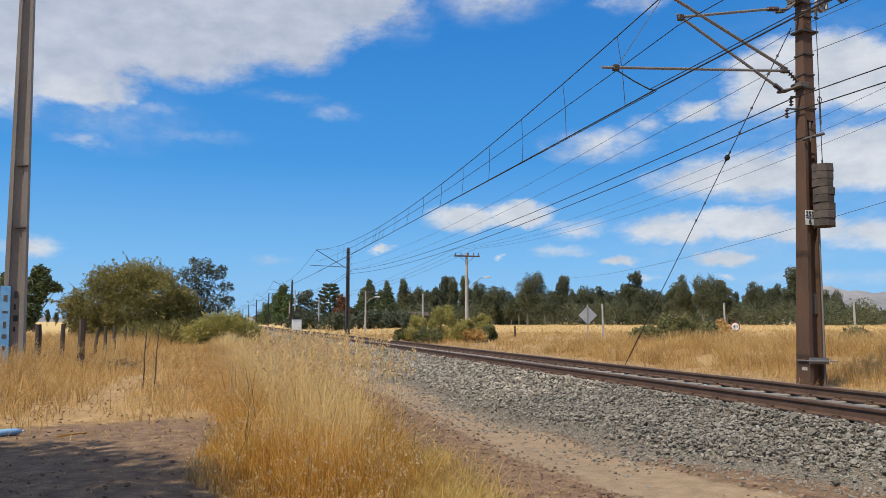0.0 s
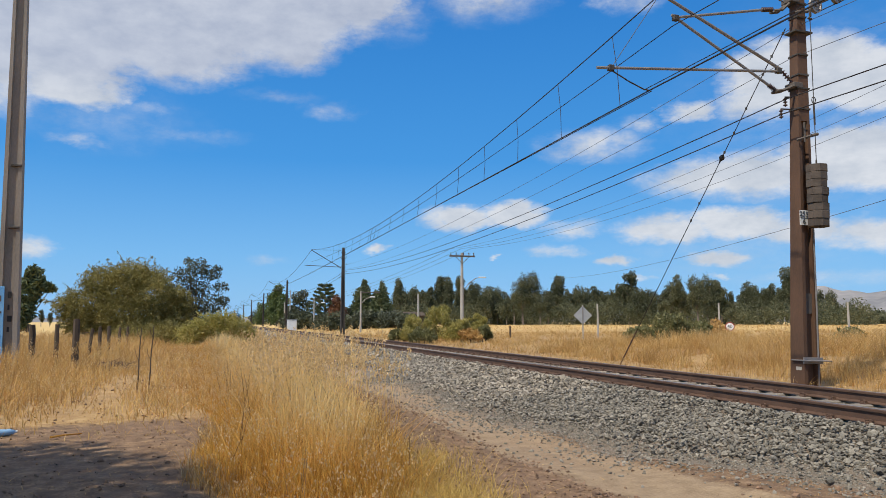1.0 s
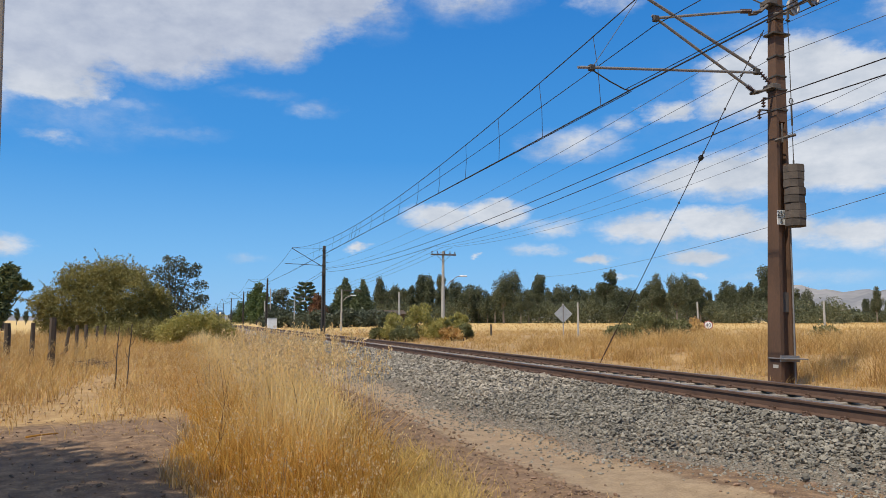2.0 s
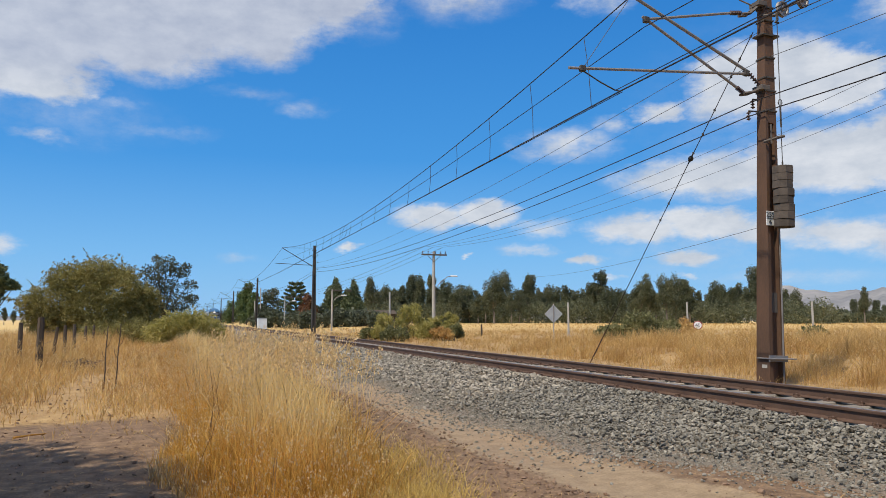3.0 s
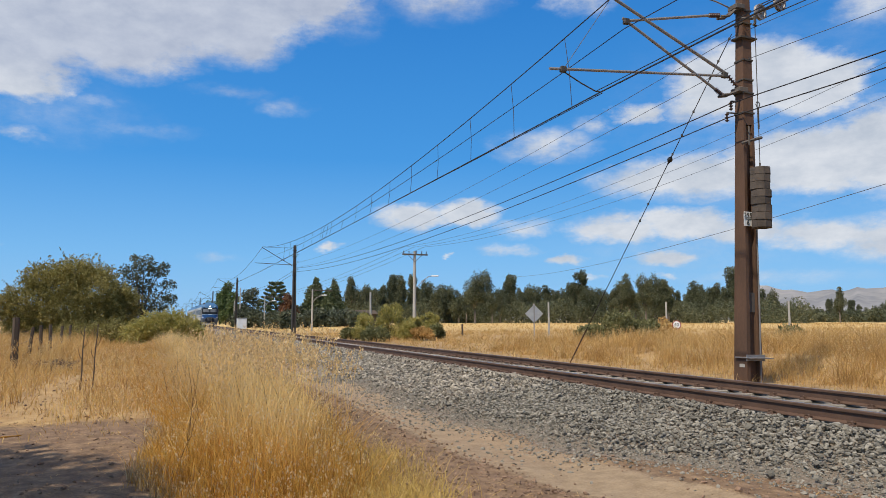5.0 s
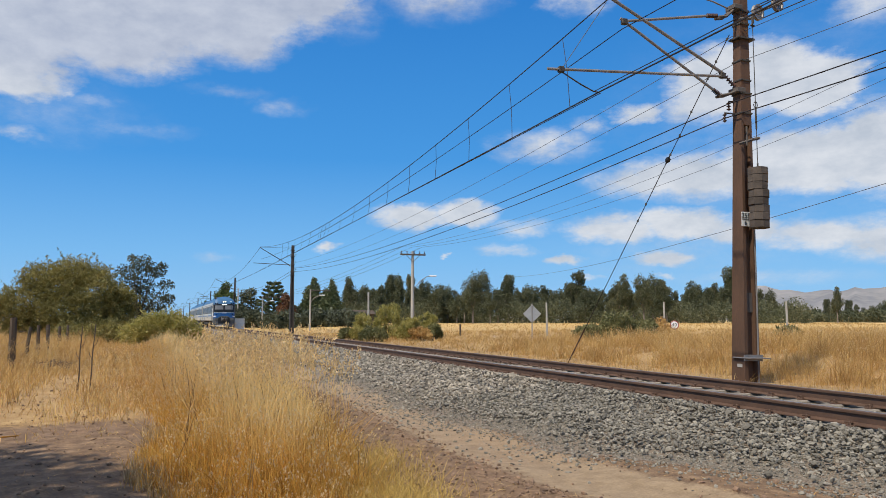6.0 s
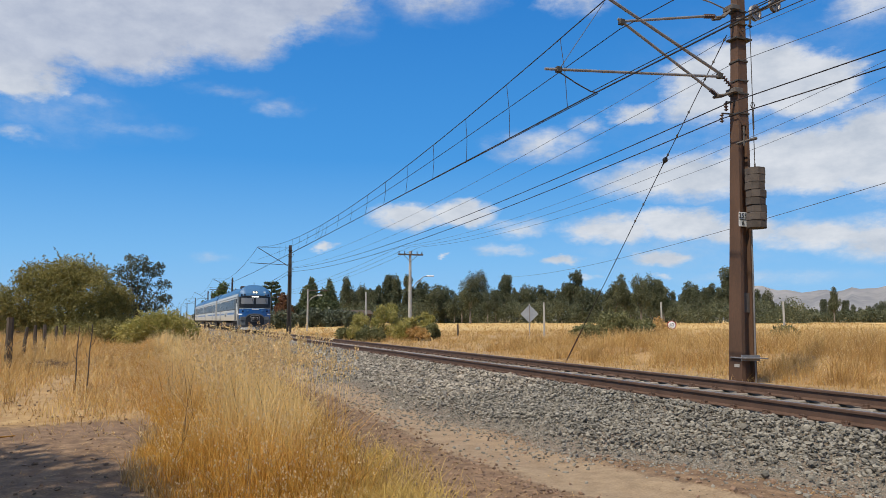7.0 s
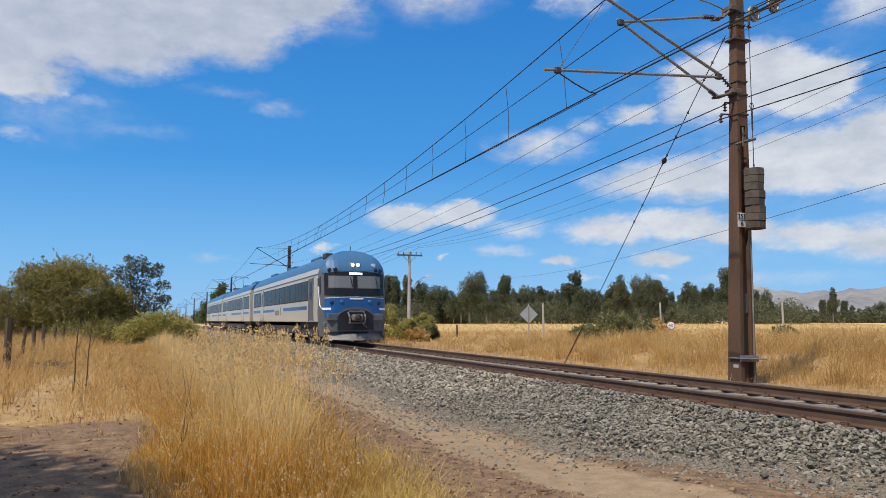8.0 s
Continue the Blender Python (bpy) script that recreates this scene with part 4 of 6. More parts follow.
def make_grass():
    r = np.random.RandomState(21)

    def strip(tufts, per, y0, y1, seed, wide, heads):
        ty = y0 + (y1 - y0) * r.uniform(0, 1, tufts) ** 1.1
        a, b = left_edge(ty), right_edge(ty)
        tx = a + (b - a) * r.uniform(0, 1, tufts)
        inner = np.minimum(((tx - a) / 1.45) ** np.where(ty < 11, 1.35, 1.0), (b - tx) / 1.25 + 0.12)
        front = sstep(ty, 5.4, 8.0)
        th = (0.17 + 0.98 * np.clip(inner, 0, 1) ** 0.8) * (0.5 + 0.5 * front) * r.uniform(0.6, 1.12, tufts) * np.where(ty > 16, 0.86, 1.0)
        k = np.repeat(np.arange(tufts), per)
        n = len(k)
        rad = np.abs(r.normal(0, 0.09, n))
        ang = r.uniform(0, math.tau, n)
        x, y = tx[k] + np.cos(ang) * rad, ty[k] + np.sin(ang) * rad
        h = th[k] * r.uniform(0.5, 1.08, n)
        grass("tall_dry_grass", x, y, h, r.uniform(0.6, 1.3, n) * wide, np.abs(r.normal(0.26, 0.24, n)), seed, M_STRAW, "tall golden dry wild oat grass beside the footpath", heads)
    strip(860, 25, 5.6, 12, 1, 0.0068, 0.05)
    strip(760, 22, 12, 22, 2, 0.0095, 0.3)
    strip(450, 20, 22, 60, 3, 0.018, 0.5)
    # grey-brown weeds at the foot of the tall grass
    n = 1700
    y = r.uniform(6.6, 10.8, n)
    x = left_edge(y) + np.abs(r.normal(0, 0.33, n)) - 0.12
    grass("low_weeds", x, y, r.uniform(0.08, 0.28, n) * (0.65 + 0.35 * np.sin(y * 2.7)), r.uniform(0.004, 0.009, n), np.abs(r.normal(0.4, 0.25, n)), 4, M_WEED, "grey-brown dead weeds at the foot of the grass", 0)
    n = 5200
    y = r.uniform(5.2, 8.2, n)
    x = left_edge(y) + 0.25 + (right_edge(y) + 0.75 - 0.09 * y - left_edge(y)) * r.uniform(0, 1, n) ** 0.8 + np.abs(r.normal(0, 0.3, n)) * 0.8
    grass("low_dry_grass", x, y, r.uniform(0.06, 0.3, n), r.uniform(0.0035, 0.006, n), np.abs(r.normal(0.75, 0.4, n)), 5, M_OLIVE, "thin olive dry grass at the edge of the footpath", 0)
    # broken straw lying about on the earth
    n = 5200
    y = 4.5 + 14 * r.uniform(0, 1, n) ** 1.4
    x = r.uniform(-5, 5.5, n)
    keep = (np.abs(x - path_x(y)) > 0.5 * r.uniform(0.4, 1.3, n)) & (x < toe(y) - 0.1)
    x, y = x[keep], y[keep]
    grass("straw_litter", x, y, r.uniform(0.01, 0.035, len(x)), r.uniform(0.003, 0.008, len(x)), r.uniform(2.0, 5.5, len(x)), 31, M_DRY, "broken bits of straw lying on the earth", 0, sink=-0.004)
    # left side: low dry grass behind the clearing, taller along the fence
    n = 46000
    y = 10.3 + 52 * r.uniform(0, 1, n) ** 1.6
    x = r.uniform(-16, 0.5, n) * (0.4 + 0.6 * y / 40) - 0.3
    lane = 0.85 * np.exp(-((x + 1.9) / 0.5) ** 2) * (y < 22) + 0.2 * (np.sin(x * 3.1 + 1) * np.sin(y * 1.7) > 0.25)
    edge = sstep(y + 0.5 * np.sin(x * 1.3), 10.5, 14.0)
    keep = (r.uniform(0, 1, n) > lane) & (r.uniform(0, 1, n) < edge + 0.08)
    x, y = x[keep], y[keep]
    h = r.uniform(0.14, 0.42, len(x)) * (0.35 + 0.65 * sstep(y, 10.5, 15)) * (1 + 1.25 * sstep(x, -2.3, -3.6) * sstep(y, 12, 16)) * (1 + 0.3 * np.sin(x * 2.1) * np.sin(y * 1.3))
    grass("dry_meadow_grass", x, y, h, 0.006 + 0.0004 * y, np.abs(r.normal(0.6, 0.3, len(x))), 6, M_DRY, "low brown dry grass along the fence", 0.2)
    # right side: verge, bank and field
    c = 7000
    cy = 4 + 70 * r.uniform(0, 1, c) ** 1.7
    cx = 11.5 + (6 + 0.95 * cy) * r.uniform(0, 1, c) ** 1.3
    k = np.repeat(np.arange(c), 13)
    n = len(k)
    y = cy[k] + r.normal(0, 0.16, n)
    x = np.maximum(cx[k] + r.normal(0, 0.16, n), 11.3)
    big = r.uniform(0.55, 1.5, c)[k]
    bank = sstep(x, 13.0, 16.5) * sstep(y, 40, 14)
    thin = np.where(x < 12.7, 0.3, 1.0)
    keep = r.uniform(0, 1, n) < thin
    x, y, bank, big = x[keep], y[keep], bank[keep], big[keep]
    h = big * r.uniform(0.12, 0.34, len(x)) * (1 + 1.0 * bank) * (1 + 0.4 * np.sin(x * 0.9 + 1) * np.sin(y * 0.7))
    grass("dry_field_grass", x, y, h, 0.0055 + 0.00026 * y, np.abs(r.normal(0.75, 0.4, len(x))), 7, M_DRY, "dry golden grass on the bank and field", 0.02)
    n = 1500
    x, y = r.uniform(17, 22, n), r.uniform(11, 17, n)
    grass("tall_dry_weeds", x, y, r.uniform(0.5, 1.05, n) * (0.6 + 0.4 * np.sin(x * 2.3) * np.sin(y * 1.9)), r.uniform(0.008, 0.014, n), np.abs(r.normal(0.2, 0.12, n)), 8, M_DRY, "tall dry weeds on the bank", 0.5)
    # rough tufts on the near bank
    c = 420
    cx, cy = 12.9 + 13 * r.uniform(0, 1, c) ** 1.2, r.uniform(8.5, 30, c)
    k = np.repeat(np.arange(c), 46)
    n = len(k)
    x, y = cx[k] + r.normal(0, 0.13, n), cy[k] + r.normal(0, 0.13, n)
    h = r.uniform(0.3, 0.85, c)[k] * r.uniform(0.5, 1.1, n)
    grass("bank_tufts", x, y, h, 0.006 + 0.00025 * y, np.abs(r.normal(0.5, 0.35, n)), 17, M_DRY, "rough tufts of dry golden grass on the bank", 0.12)
    # bent pale stems that cross the upright ones
    n = 1500
    y = 6.0 + 9 * r.uniform(0, 1, n) ** 1.2
    x = left_edge(y) + 0.3 + (right_edge(y) - left_edge(y) - 0.1) * r.uniform(0, 1, n)
    grass("bent_straw", x, y, r.uniform(0.3, 0.85, n) * (0.5 + 0.5 * sstep(y, 5.6, 9)), r.uniform(0.005, 0.009, n), r.uniform(0.5, 1.3, n), 27, M_STRAW, "pale bent straws crossing the tall grass", 0.1, bend=0.25)
    # brown dead stalks among the tall grass
    n = 200
    y = 6.2 + 9 * r.uniform(0, 1, n)
    x = left_edge(y) + (right_edge(y) - left_edge(y)) * r.uniform(0.1, 1.0, n)
    grass("dead_stalks", x, y, r.uniform(0.45, 1.0, n) * (0.55 + 0.45 * sstep(y, 6, 9)), r.uniform(0.006, 0.010, n), np.abs(r.normal(0.25, 0.15, n)), 18, M_STALK, "thin brown dead stalks among the tall grass", 0)
    n = 22000
    y = 60 + 95 * r.uniform(0, 1, n)
    x = 13 + (10 + 1.0 * y) * r.uniform(0, 1, n)
    grass("distant_field_grass", x, y, r.uniform(0.1, 0.28, n), 0.02 + 0.0003 * y, np.abs(r.normal(1.2, 0.5, n)), 9, M_DRY, "pale golden grass over the distant field", 0)


make_grass()


def make_oat_stalks():
    """Tall open oat panicles that stand above the grass at the path's edge."""
    rng = random.Random(12)
    r = np.random.RandomState(12)
    bm = bmesh.new()
    cs = []
    for i in range(260):
        y = rng.uniform(8.5, 18)
        x = float(right_edge(y)) - rng.uniform(-0.35, 1.4)
        h = rng.uniform(0.95, 1.46)
        a = rng.uniform(0, math.tau)
        lx, ly = math.cos(a) * 0.16 * h, math.sin(a) * 0.16 * h
        z0 = float(height(x, y))
        pts = [Vector((x + lx * t * t, y + ly * t * t, z0 + h * t - 0.02)) for t in (0, 0.35, 0.7, 1.0)]
        tube(bm, pts, 0.0035, 3, 0.0012)
        for k in range(rng.randint(12, 22)):
            t = rng.uniform(0.66, 1.0)
            p = Vector((x + lx * t * t, y + ly * t * t, z0 + h * t - 0.02))
            b = rng.uniform(0, math.tau)
            d = rng.uniform(0.02, 0.085) * (1.25 - t) * 2.2
            e = p + Vector((math.cos(b) * d, math.sin(b) * d, d * 0.35 - 0.02))
            tube(bm, [p, p.lerp(e, 0.6) + Vector((0, 0, 0.012)), e], 0.0012, 3)
            cs.append(tuple(e))
    tagged(part("oat_stalks", bm, M_STRAW), "thin straw stalks of tall wild oats", "grass", kind="stuff")
    v, q = spikelets(np.array(cs), 0.04, 0.012, r)
    tagged(link("oat_heads", mesh_np("oat_heads", v, q, material=M_OAT)), "pale hanging spikelets of tall wild oats", "seed heads", kind="stuff")


make_oat_stalks()


def leaf_cloud(lobes, n, size, r, flat=0.0, long=1.6, inner=0.35):
    """Leaf pieces through the outer part of a set of lobes: centre xyz, radii xyz."""
    lobes = np.array(lobes, float)
    vol = lobes[:, 3] * lobes[:, 4] * lobes[:, 5]
    pick = r.choice(len(lobes), n, p=vol ** 0.7 / (vol ** 0.7).sum())
    d = r.normal(size=(n, 3))
    d /= np.linalg.norm(d, axis=1, keepdims=True)
    rad = inner + (1.04 - inner) * r.uniform(0, 1, n) ** 0.45
    ragged = 1 + 0.32 * np.sin(d[:, 0] * 5 + pick) * np.sin(d[:, 1] * 6 + 2 * pick) * np.sin(d[:, 2] * 5)
    c = lobes[pick, :3] + d * lobes[pick, 3:] * (rad * ragged)[:, None]
    a = r.normal(size=(n, 3)) + d * 0.8
    a[:, 2] -= flat
    a /= np.linalg.norm(a, axis=1, keepdims=True)
    b = np.cross(a, r.normal(size=(n, 3)))
    b /= np.linalg.norm(b, axis=1, keepdims=True)
    s = (size * r.uniform(0.55, 1.3, n))[:, None]
    v = np.stack([c - a * s * long * 0.5, c + b * s * 0.32, c + a * s * long * 0.5, c - b * s * 0.32], 1)
    return v.reshape(-1, 3), np.arange(n * 4).reshape(-1, 4)


def limbs(bm, lobes, base, r, trunk_r, fork, n=None):
    """A tapered trunk to the fork and a limb into every lobe."""
    top = Vector(fork)
    b = Vector(base)
    mid = b.lerp(top, 0.5) + Vector((r.uniform(-0.1, 0.1), r.uniform(-0.1, 0.1), 0)) * trunk_r * 4
    tube(bm, [b - Vector((0, 0, 0.3)), b, mid, top], trunk_r * 1.15, 7, trunk_r * 0.7)
    for l in lobes[:n]:
        e = Vector(l[:3])
        q = top.lerp(e, 0.5) + Vector((0, 0, 0.12 * (e - top).length * r.uniform(-0.5, 1)))
        tube(bm, [top - Vector((0, 0, 0.05)), q, e + Vector((0, 0, l[5] * 0.5))], trunk_r * 0.5, 5, trunk_r * 0.08)


def make_tree(name, m, lobes, n, size, leaf, bark, trunk_r, fork, seed, label, cat="tree", group="", flat=0.0, long=1.6, inner=0.35, stems=1):
    r = np.random.RandomState(seed)
    tree = thing(name, m, label, cat, group)
    bm = bmesh.new()
    if stems == 1:
        limbs(bm, lobes, (0, 0, 0), r, trunk_r, fork)
    else:
        for k in range(stems):
            a = k * math.tau / stems + r.uniform(0, 1)
            base = (math.cos(a) * 0.25, math.sin(a) * 0.25, 0)
            f = (fork[0] + math.cos(a) * fork[2] * 0.5, fork[1] + math.sin(a) * fork[2] * 0.5, fork[2])
            limbs(bm, lobes[k::stems], base, r, trunk_r, f)
    part("trunk", bm, bark, tree, smooth=True)
    v, q = leaf_cloud(lobes, n, size, r, flat, long, inner)
    link("crown", mesh_np("crown", v, q, material=leaf), tree)
    return tree


def random_lobes(seed, n, w, z0, z1, size, top_narrow=0.5):
    r = np.random.RandomState(seed)
    out = []
    for i in range(n):
        t = (i + r.uniform(0, 1)) / n
        k = 1 - top_narrow * t
        a, d = r.uniform(0, math.tau), w * k * r.uniform(0.1, 1) ** 0.6
        s = size * r.uniform(0.65, 1.25) * (1 - 0.35 * t)
        out.append((math.cos(a) * d, math.sin(a) * d, z0 + (z1 - z0) * t, s, s * r.uniform(0.8, 1.2), s * r.uniform(0.75, 1.2)))
    return out


def oval_lobes(seed, n, w, z0, z1, size):
    """Lobes scattered through an upright oval crown, thinner at its foot."""
    r = np.random.RandomState(seed)
    out = []
    while len(out) < n:
        p = r.uniform(-1, 1, 3)
        if (p ** 2).sum() > 1 or abs(p[2]) > 0.86:
            continue
        k = 0.75 + 0.25 * p[2]
        s = size * r.uniform(0.55, 1.25)
        out.append((p[0] * w * (1.15 - 0.3 * k), p[1] * w * (1.15 - 0.3 * k), (z0 + z1) / 2 + p[2] * (z1 - z0) / 2, s * r.uniform(0.7, 1.1), s * r.uniform(0.7, 1.1), s * r.uniform(0.9, 1.5)))
    return out


def make_eucalyptus_row():
    """The windbreak behind the field: crowns of a few shapes, each tree turned and sized for itself."""
    kinds = []
    for k in range(7):
        slim = k % 3
        lobes = oval_lobes(40 + k, 24 - 4 * slim, 2.3 - 0.45 * slim, 4.6 if k % 2 else 2.5, 14.2 + 0.6 * slim, 1.5 - 0.15 * slim)
        kinds.append(make_tree("eucalyptus", pose(60, 185, 0.6), lobes, 6800, 0.28, M_EUC, M_PALEBARK, 0.3, (0, 0, 4.2), 60 + k, "tall dark green eucalyptus in a windbreak behind the field", "tree", "eucalyptus windbreak", flat=0.7, long=2.0))
    rng = random.Random(8)
    spots = []
    # azimuth from the track, degrees; distance; height factor
    a = 13.6
    while a < 43.5:
        far = 205 + 25 * math.sin(a * 0.5) + rng.uniform(-14, 14)
        k = 0.77 + 0.22 * math.sin(a * 1.7) * math.sin(a * 0.61 + 1) + rng.uniform(-0.2, 0.2)
        if a > 31:
            k *= 0.93
        spots.append((a, far, k * far / 205))
        a += rng.uniform(0.4, 0.78)
    a = 13.4
    while a < 44:
        spots.append((a, 240 + rng.uniform(0, 20), rng.uniform(0.5, 0.74) * 1.2))
        a += rng.uniform(0.45, 0.8)
    a = 43.5
    while a < 62:
        spots.append((a, 330 + rng.uniform(-20, 30), rng.uniform(0.3, 0.66)))
        a += rng.uniform(0.32, 0.6)
    spots.append((47.9, 240, 0.72))
    a = -18.0
    while a < -4:
        spots.append((a, 260 + rng.uniform(-20, 30), rng.uniform(0.22, 0.42)))
        a += rng.uniform(0.5, 0.9)
    first = dict.fromkeys(range(7))
    for i, (a, d, k) in enumerate(spots):
        j = rng.randrange(7)
        x, y = d * math.sin(radians(a)), d * math.cos(radians(a))
        m = pose(x, y, float(height(x, y)) - 0.1, rng.uniform(-2, 2), rng.uniform(-2, 2), rng.uniform(0, 360))
        wide = k * rng.uniform(0.85, 1.15)
        if first[j] is None:
            ob = kinds[j]
            ob.scale = (wide, wide, k)
            ob.matrix_basis = m @ Matrix.Diagonal((wide, wide, k, 1))
            first[j] = ob
        else:
            ob = copy_thing(kinds[j], m)
            ob.scale = (wide, wide, k)
    for j, ob in first.items():
        if ob is None:
            kinds[j].matrix_basis = pose(120, 190, 0.6)
    # scrub at the foot of the windbreak
    r = np.random.RandomState(77)
    n = 420
    az, d = np.radians(r.uniform(13.2, 46, n)), r.uniform(190, 235, n)
    lobes = [(d[i] * math.sin(az[i]), d[i] * math.cos(az[i]), 1.3 + 3.8 * r.uniform(0, 1) ** 1.3, r.uniform(1.5, 2.8), r.uniform(1.5, 2.8), r.uniform(1.2, 2.6)) for i in range(n)]
    v, q = leaf_cloud(lobes, 105000, 0.36, r, 0.3, 1.6, 0.2)
    n = 300
    az, d = np.radians(r.uniform(43, 63, n)), r.uniform(295, 350, n)
    lobes = [(d[i] * math.sin(az[i]), d[i] * math.cos(az[i]), 1.0 + 3.2 * r.uniform(0, 1) ** 1.8, r.uniform(1.8, 3.4), r.uniform(1.8, 3.4), r.uniform(1.4, 2.4)) for i in range(n)]
    v2, q2 = leaf_cloud(lobes, 60000, 0.62, r, 0.3, 1.6, 0.2)
    v, q = np.concatenate([v, v2]), np.concatenate([q, q2 + len(v)])
    tagged(link("distant_undergrowth", mesh_np("distant_undergrowth", v, q, material=M_EUC)), "dark undergrowth at the foot of the eucalyptus row", "undergrowth", kind="stuff")


make_eucalyptus_row()


def polar(az, d):
    x, y = d * math.sin(radians(az)), d * math.cos(radians(az))
    return x, y, float(height(x, y)) - 0.05


def make_other_trees():
    # broad thorny tree behind the fence
    lobes = [(-2.2, 0, 2.6, 1.7, 1.6, 1.3), (-0.6, 0.3, 3.6, 1.9, 1.8, 1.5), (1.2, -0.2, 3.3, 1.9, 1.7, 1.6), (2.6, 0.2, 2.3, 1.4, 1.5, 1.5), (0.2, -0.8, 2.2, 2.0, 1.5, 1.3), (-3.5, 0, 2.5, 0.9, 0.9, 0.6),
             (0.4, 0, 4.6, 1.4, 1.3, 0.95), (-1.6, 0.5, 4.2, 1.2, 1.2, 0.9), (2.1, 0, 1.2, 1.5, 1.2, 1.0), (-1.6, 0, 1.3, 1.5, 1.2, 1.0), (0.3, -0.5, 1.0, 1.6, 1.2, 0.9), (-3.0, 0, 1.6, 1.0, 1.0, 0.8), (-2.4, 0.2, 0.8, 1.3, 1.0, 0.8), (-0.8, -0.3, 0.7, 1.5, 1.0, 0.7), (1.0, 0.2, 0.7, 1.5, 1.0, 0.7), (2.9, 0, 0.9, 1.2, 1.0, 0.9), (3.4, 0.1, 1.9, 0.9, 0.9, 0.8), (3.4, 0, 2.9, 0.8, 0.8, 0.8), (1.8, 0.2, 4.3, 0.9, 0.9, 0.6)]
    t = make_tree("thorn_tree", pose(*polar(-5.9, 54)), lobes, 84000, 0.082, M_ACACIA, M_BARK, 0.13, (0, 0, 0.8), 3, "broad olive-green thorn tree behind the fence", long=2.2, inner=0.2, stems=4)
    # long bare-tipped shoots
    r = np.random.RandomState(5)
    cs = []
    for i in range(170):
        l = lobes[r.randint(len(lobes))]
        d = r.normal(size=3)
        d[2] = abs(d[2]) * 0.7 + 0.1
        d /= np.linalg.norm(d)
        p = Vector(l[:3]) + Vector(d * np.array(l[3:]) * 0.85)
        e = p + Vector(d) * r.uniform(0.3, 0.95) + Vector((0, 0, r.uniform(-0.1, 0.2)))
        part("shoot", tube(bmesh.new(), [p, p.lerp(e, 0.5) + Vector((0, 0, 0.06)), e], 0.012, 3, 0.004), M_BARK, t)
        for k in range(9):
            cs.append(tuple(p.lerp(e, r.uniform(0.1, 1))))
    v, q = leaf_cloud([(*c, 0.1, 0.1, 0.1) for c in cs], 6500, 0.08, r, 0, 2.0, 0.1)
    link("shoot_leaves", mesh_np("shoot_leaves", v, q, material=M_ACACIA), t)
    # dark open tree behind it
    lobes = [(0.2, 0, 6.6, 1.1, 1.1, 0.75), (-0.9, 0, 5.7, 1.2, 1.0, 0.8), (1.4, 0, 5.9, 1.0, 0.9, 0.6), (2.3, 0, 4.7, 0.75, 0.8, 0.5), (-1.9, 0, 4.4, 1.2, 1.0, 0.8), (0.2, 0.4, 4.6, 1.3, 1.1, 0.9),
             (1.5, 0, 3.2, 1.5, 1.2, 1.0), (-1.0, 0, 3.0, 1.7, 1.3, 1.0), (2.6, 0, 3.5, 0.6, 0.6, 0.4), (0.4, 0, 1.8, 2.2, 1.4, 1.1), (-2.2, 0, 2.4, 1.2, 1.1, 1.0), (2.0, 0.1, 6.5, 0.5, 0.5, 0.3), (-0.6, 0, 7.1, 0.5, 0.5, 0.35)]
    make_tree("roadside_tree", pose(*polar(-1.35, 74)), lobes, 6500, 0.17, M_DARKTREE, M_BARK, 0.17, (0.1, 0, 1.9), 4, "dark green tree with an open ragged crown", long=1.8, inner=0.2)
    # yellow-green shrub before it
    lobes = [(-1.5, 0, 0.7, 0.9, 0.9, 0.75), (-0.7, 0, 1.1, 1.0, 0.9, 0.85), (0.2, 0, 1.25, 1.1, 1.0, 0.85), (1.0, 0, 1.0, 0.9, 0.9, 0.8), (1.7, 0, 0.6, 0.7, 0.7, 0.6)]
    make_tree("broom_shrub", pose(*polar(0.45, 46)), lobes, 11000, 0.09, M_BROOM, M_BARK, 0.05, (0, 0, 0.3), 5, "rounded yellow-green broom shrub beside the track", "shrub", long=2.2, stems=3)
    lobes = [(-1.8, 0, 0.6, 1.4, 1.2, 0.85), (0, 0, 0.7, 1.5, 1.2, 0.9), (1.5, 0, 0.6, 1.2, 1.1, 0.8)]
    make_tree("green_shrub", pose(*polar(-3.3, 50)), lobes, 7000, 0.1, M_ACACIA, M_BARK, 0.05, (0, 0, 0.3), 6, "low olive-green shrub beside the thorn tree", "shrub", long=2.0, stems=3)
    # wind-bent cypress far off on the left
    lobes = [(-0.8, 0, 3.0, 1.5, 1.3, 1.6), (-0.4, 0, 5.0, 1.7, 1.3, 1.5), (0.4, 0, 6.6, 1.7, 1.3, 1.3), (1.9, 0, 6.2, 1.2, 0.9, 0.6), (0.3, 0, 8.2, 1.1, 1.0, 0.9), (2.6, 0, 6.0, 0.7, 0.6, 0.35), (-1.2, 0, 1.4, 1.3, 1.2, 1.2)]
    make_tree("cypress", pose(*polar(-11.75, 118)), lobes, 4500, 0.42, M_CONIFER, M_BARK, 0.25, (-0.3, 0, 2.0), 7, "dark wind-bent cypress far beyond the fence", long=1.8)
    make_tree("cypress", pose(*polar(-13.6, 126)), [(0, 0, 2.5, 1.2, 1.2, 2), (0, 0, 5, 1.1, 1.1, 1.8), (0.1, 0, 7.3, 0.8, 0.8, 1.2)], 2500, 0.42, M_CONIFER, M_BARK, 0.22, (0, 0, 2.0), 8, "dark slender cypress far beyond the fence", long=1.8)
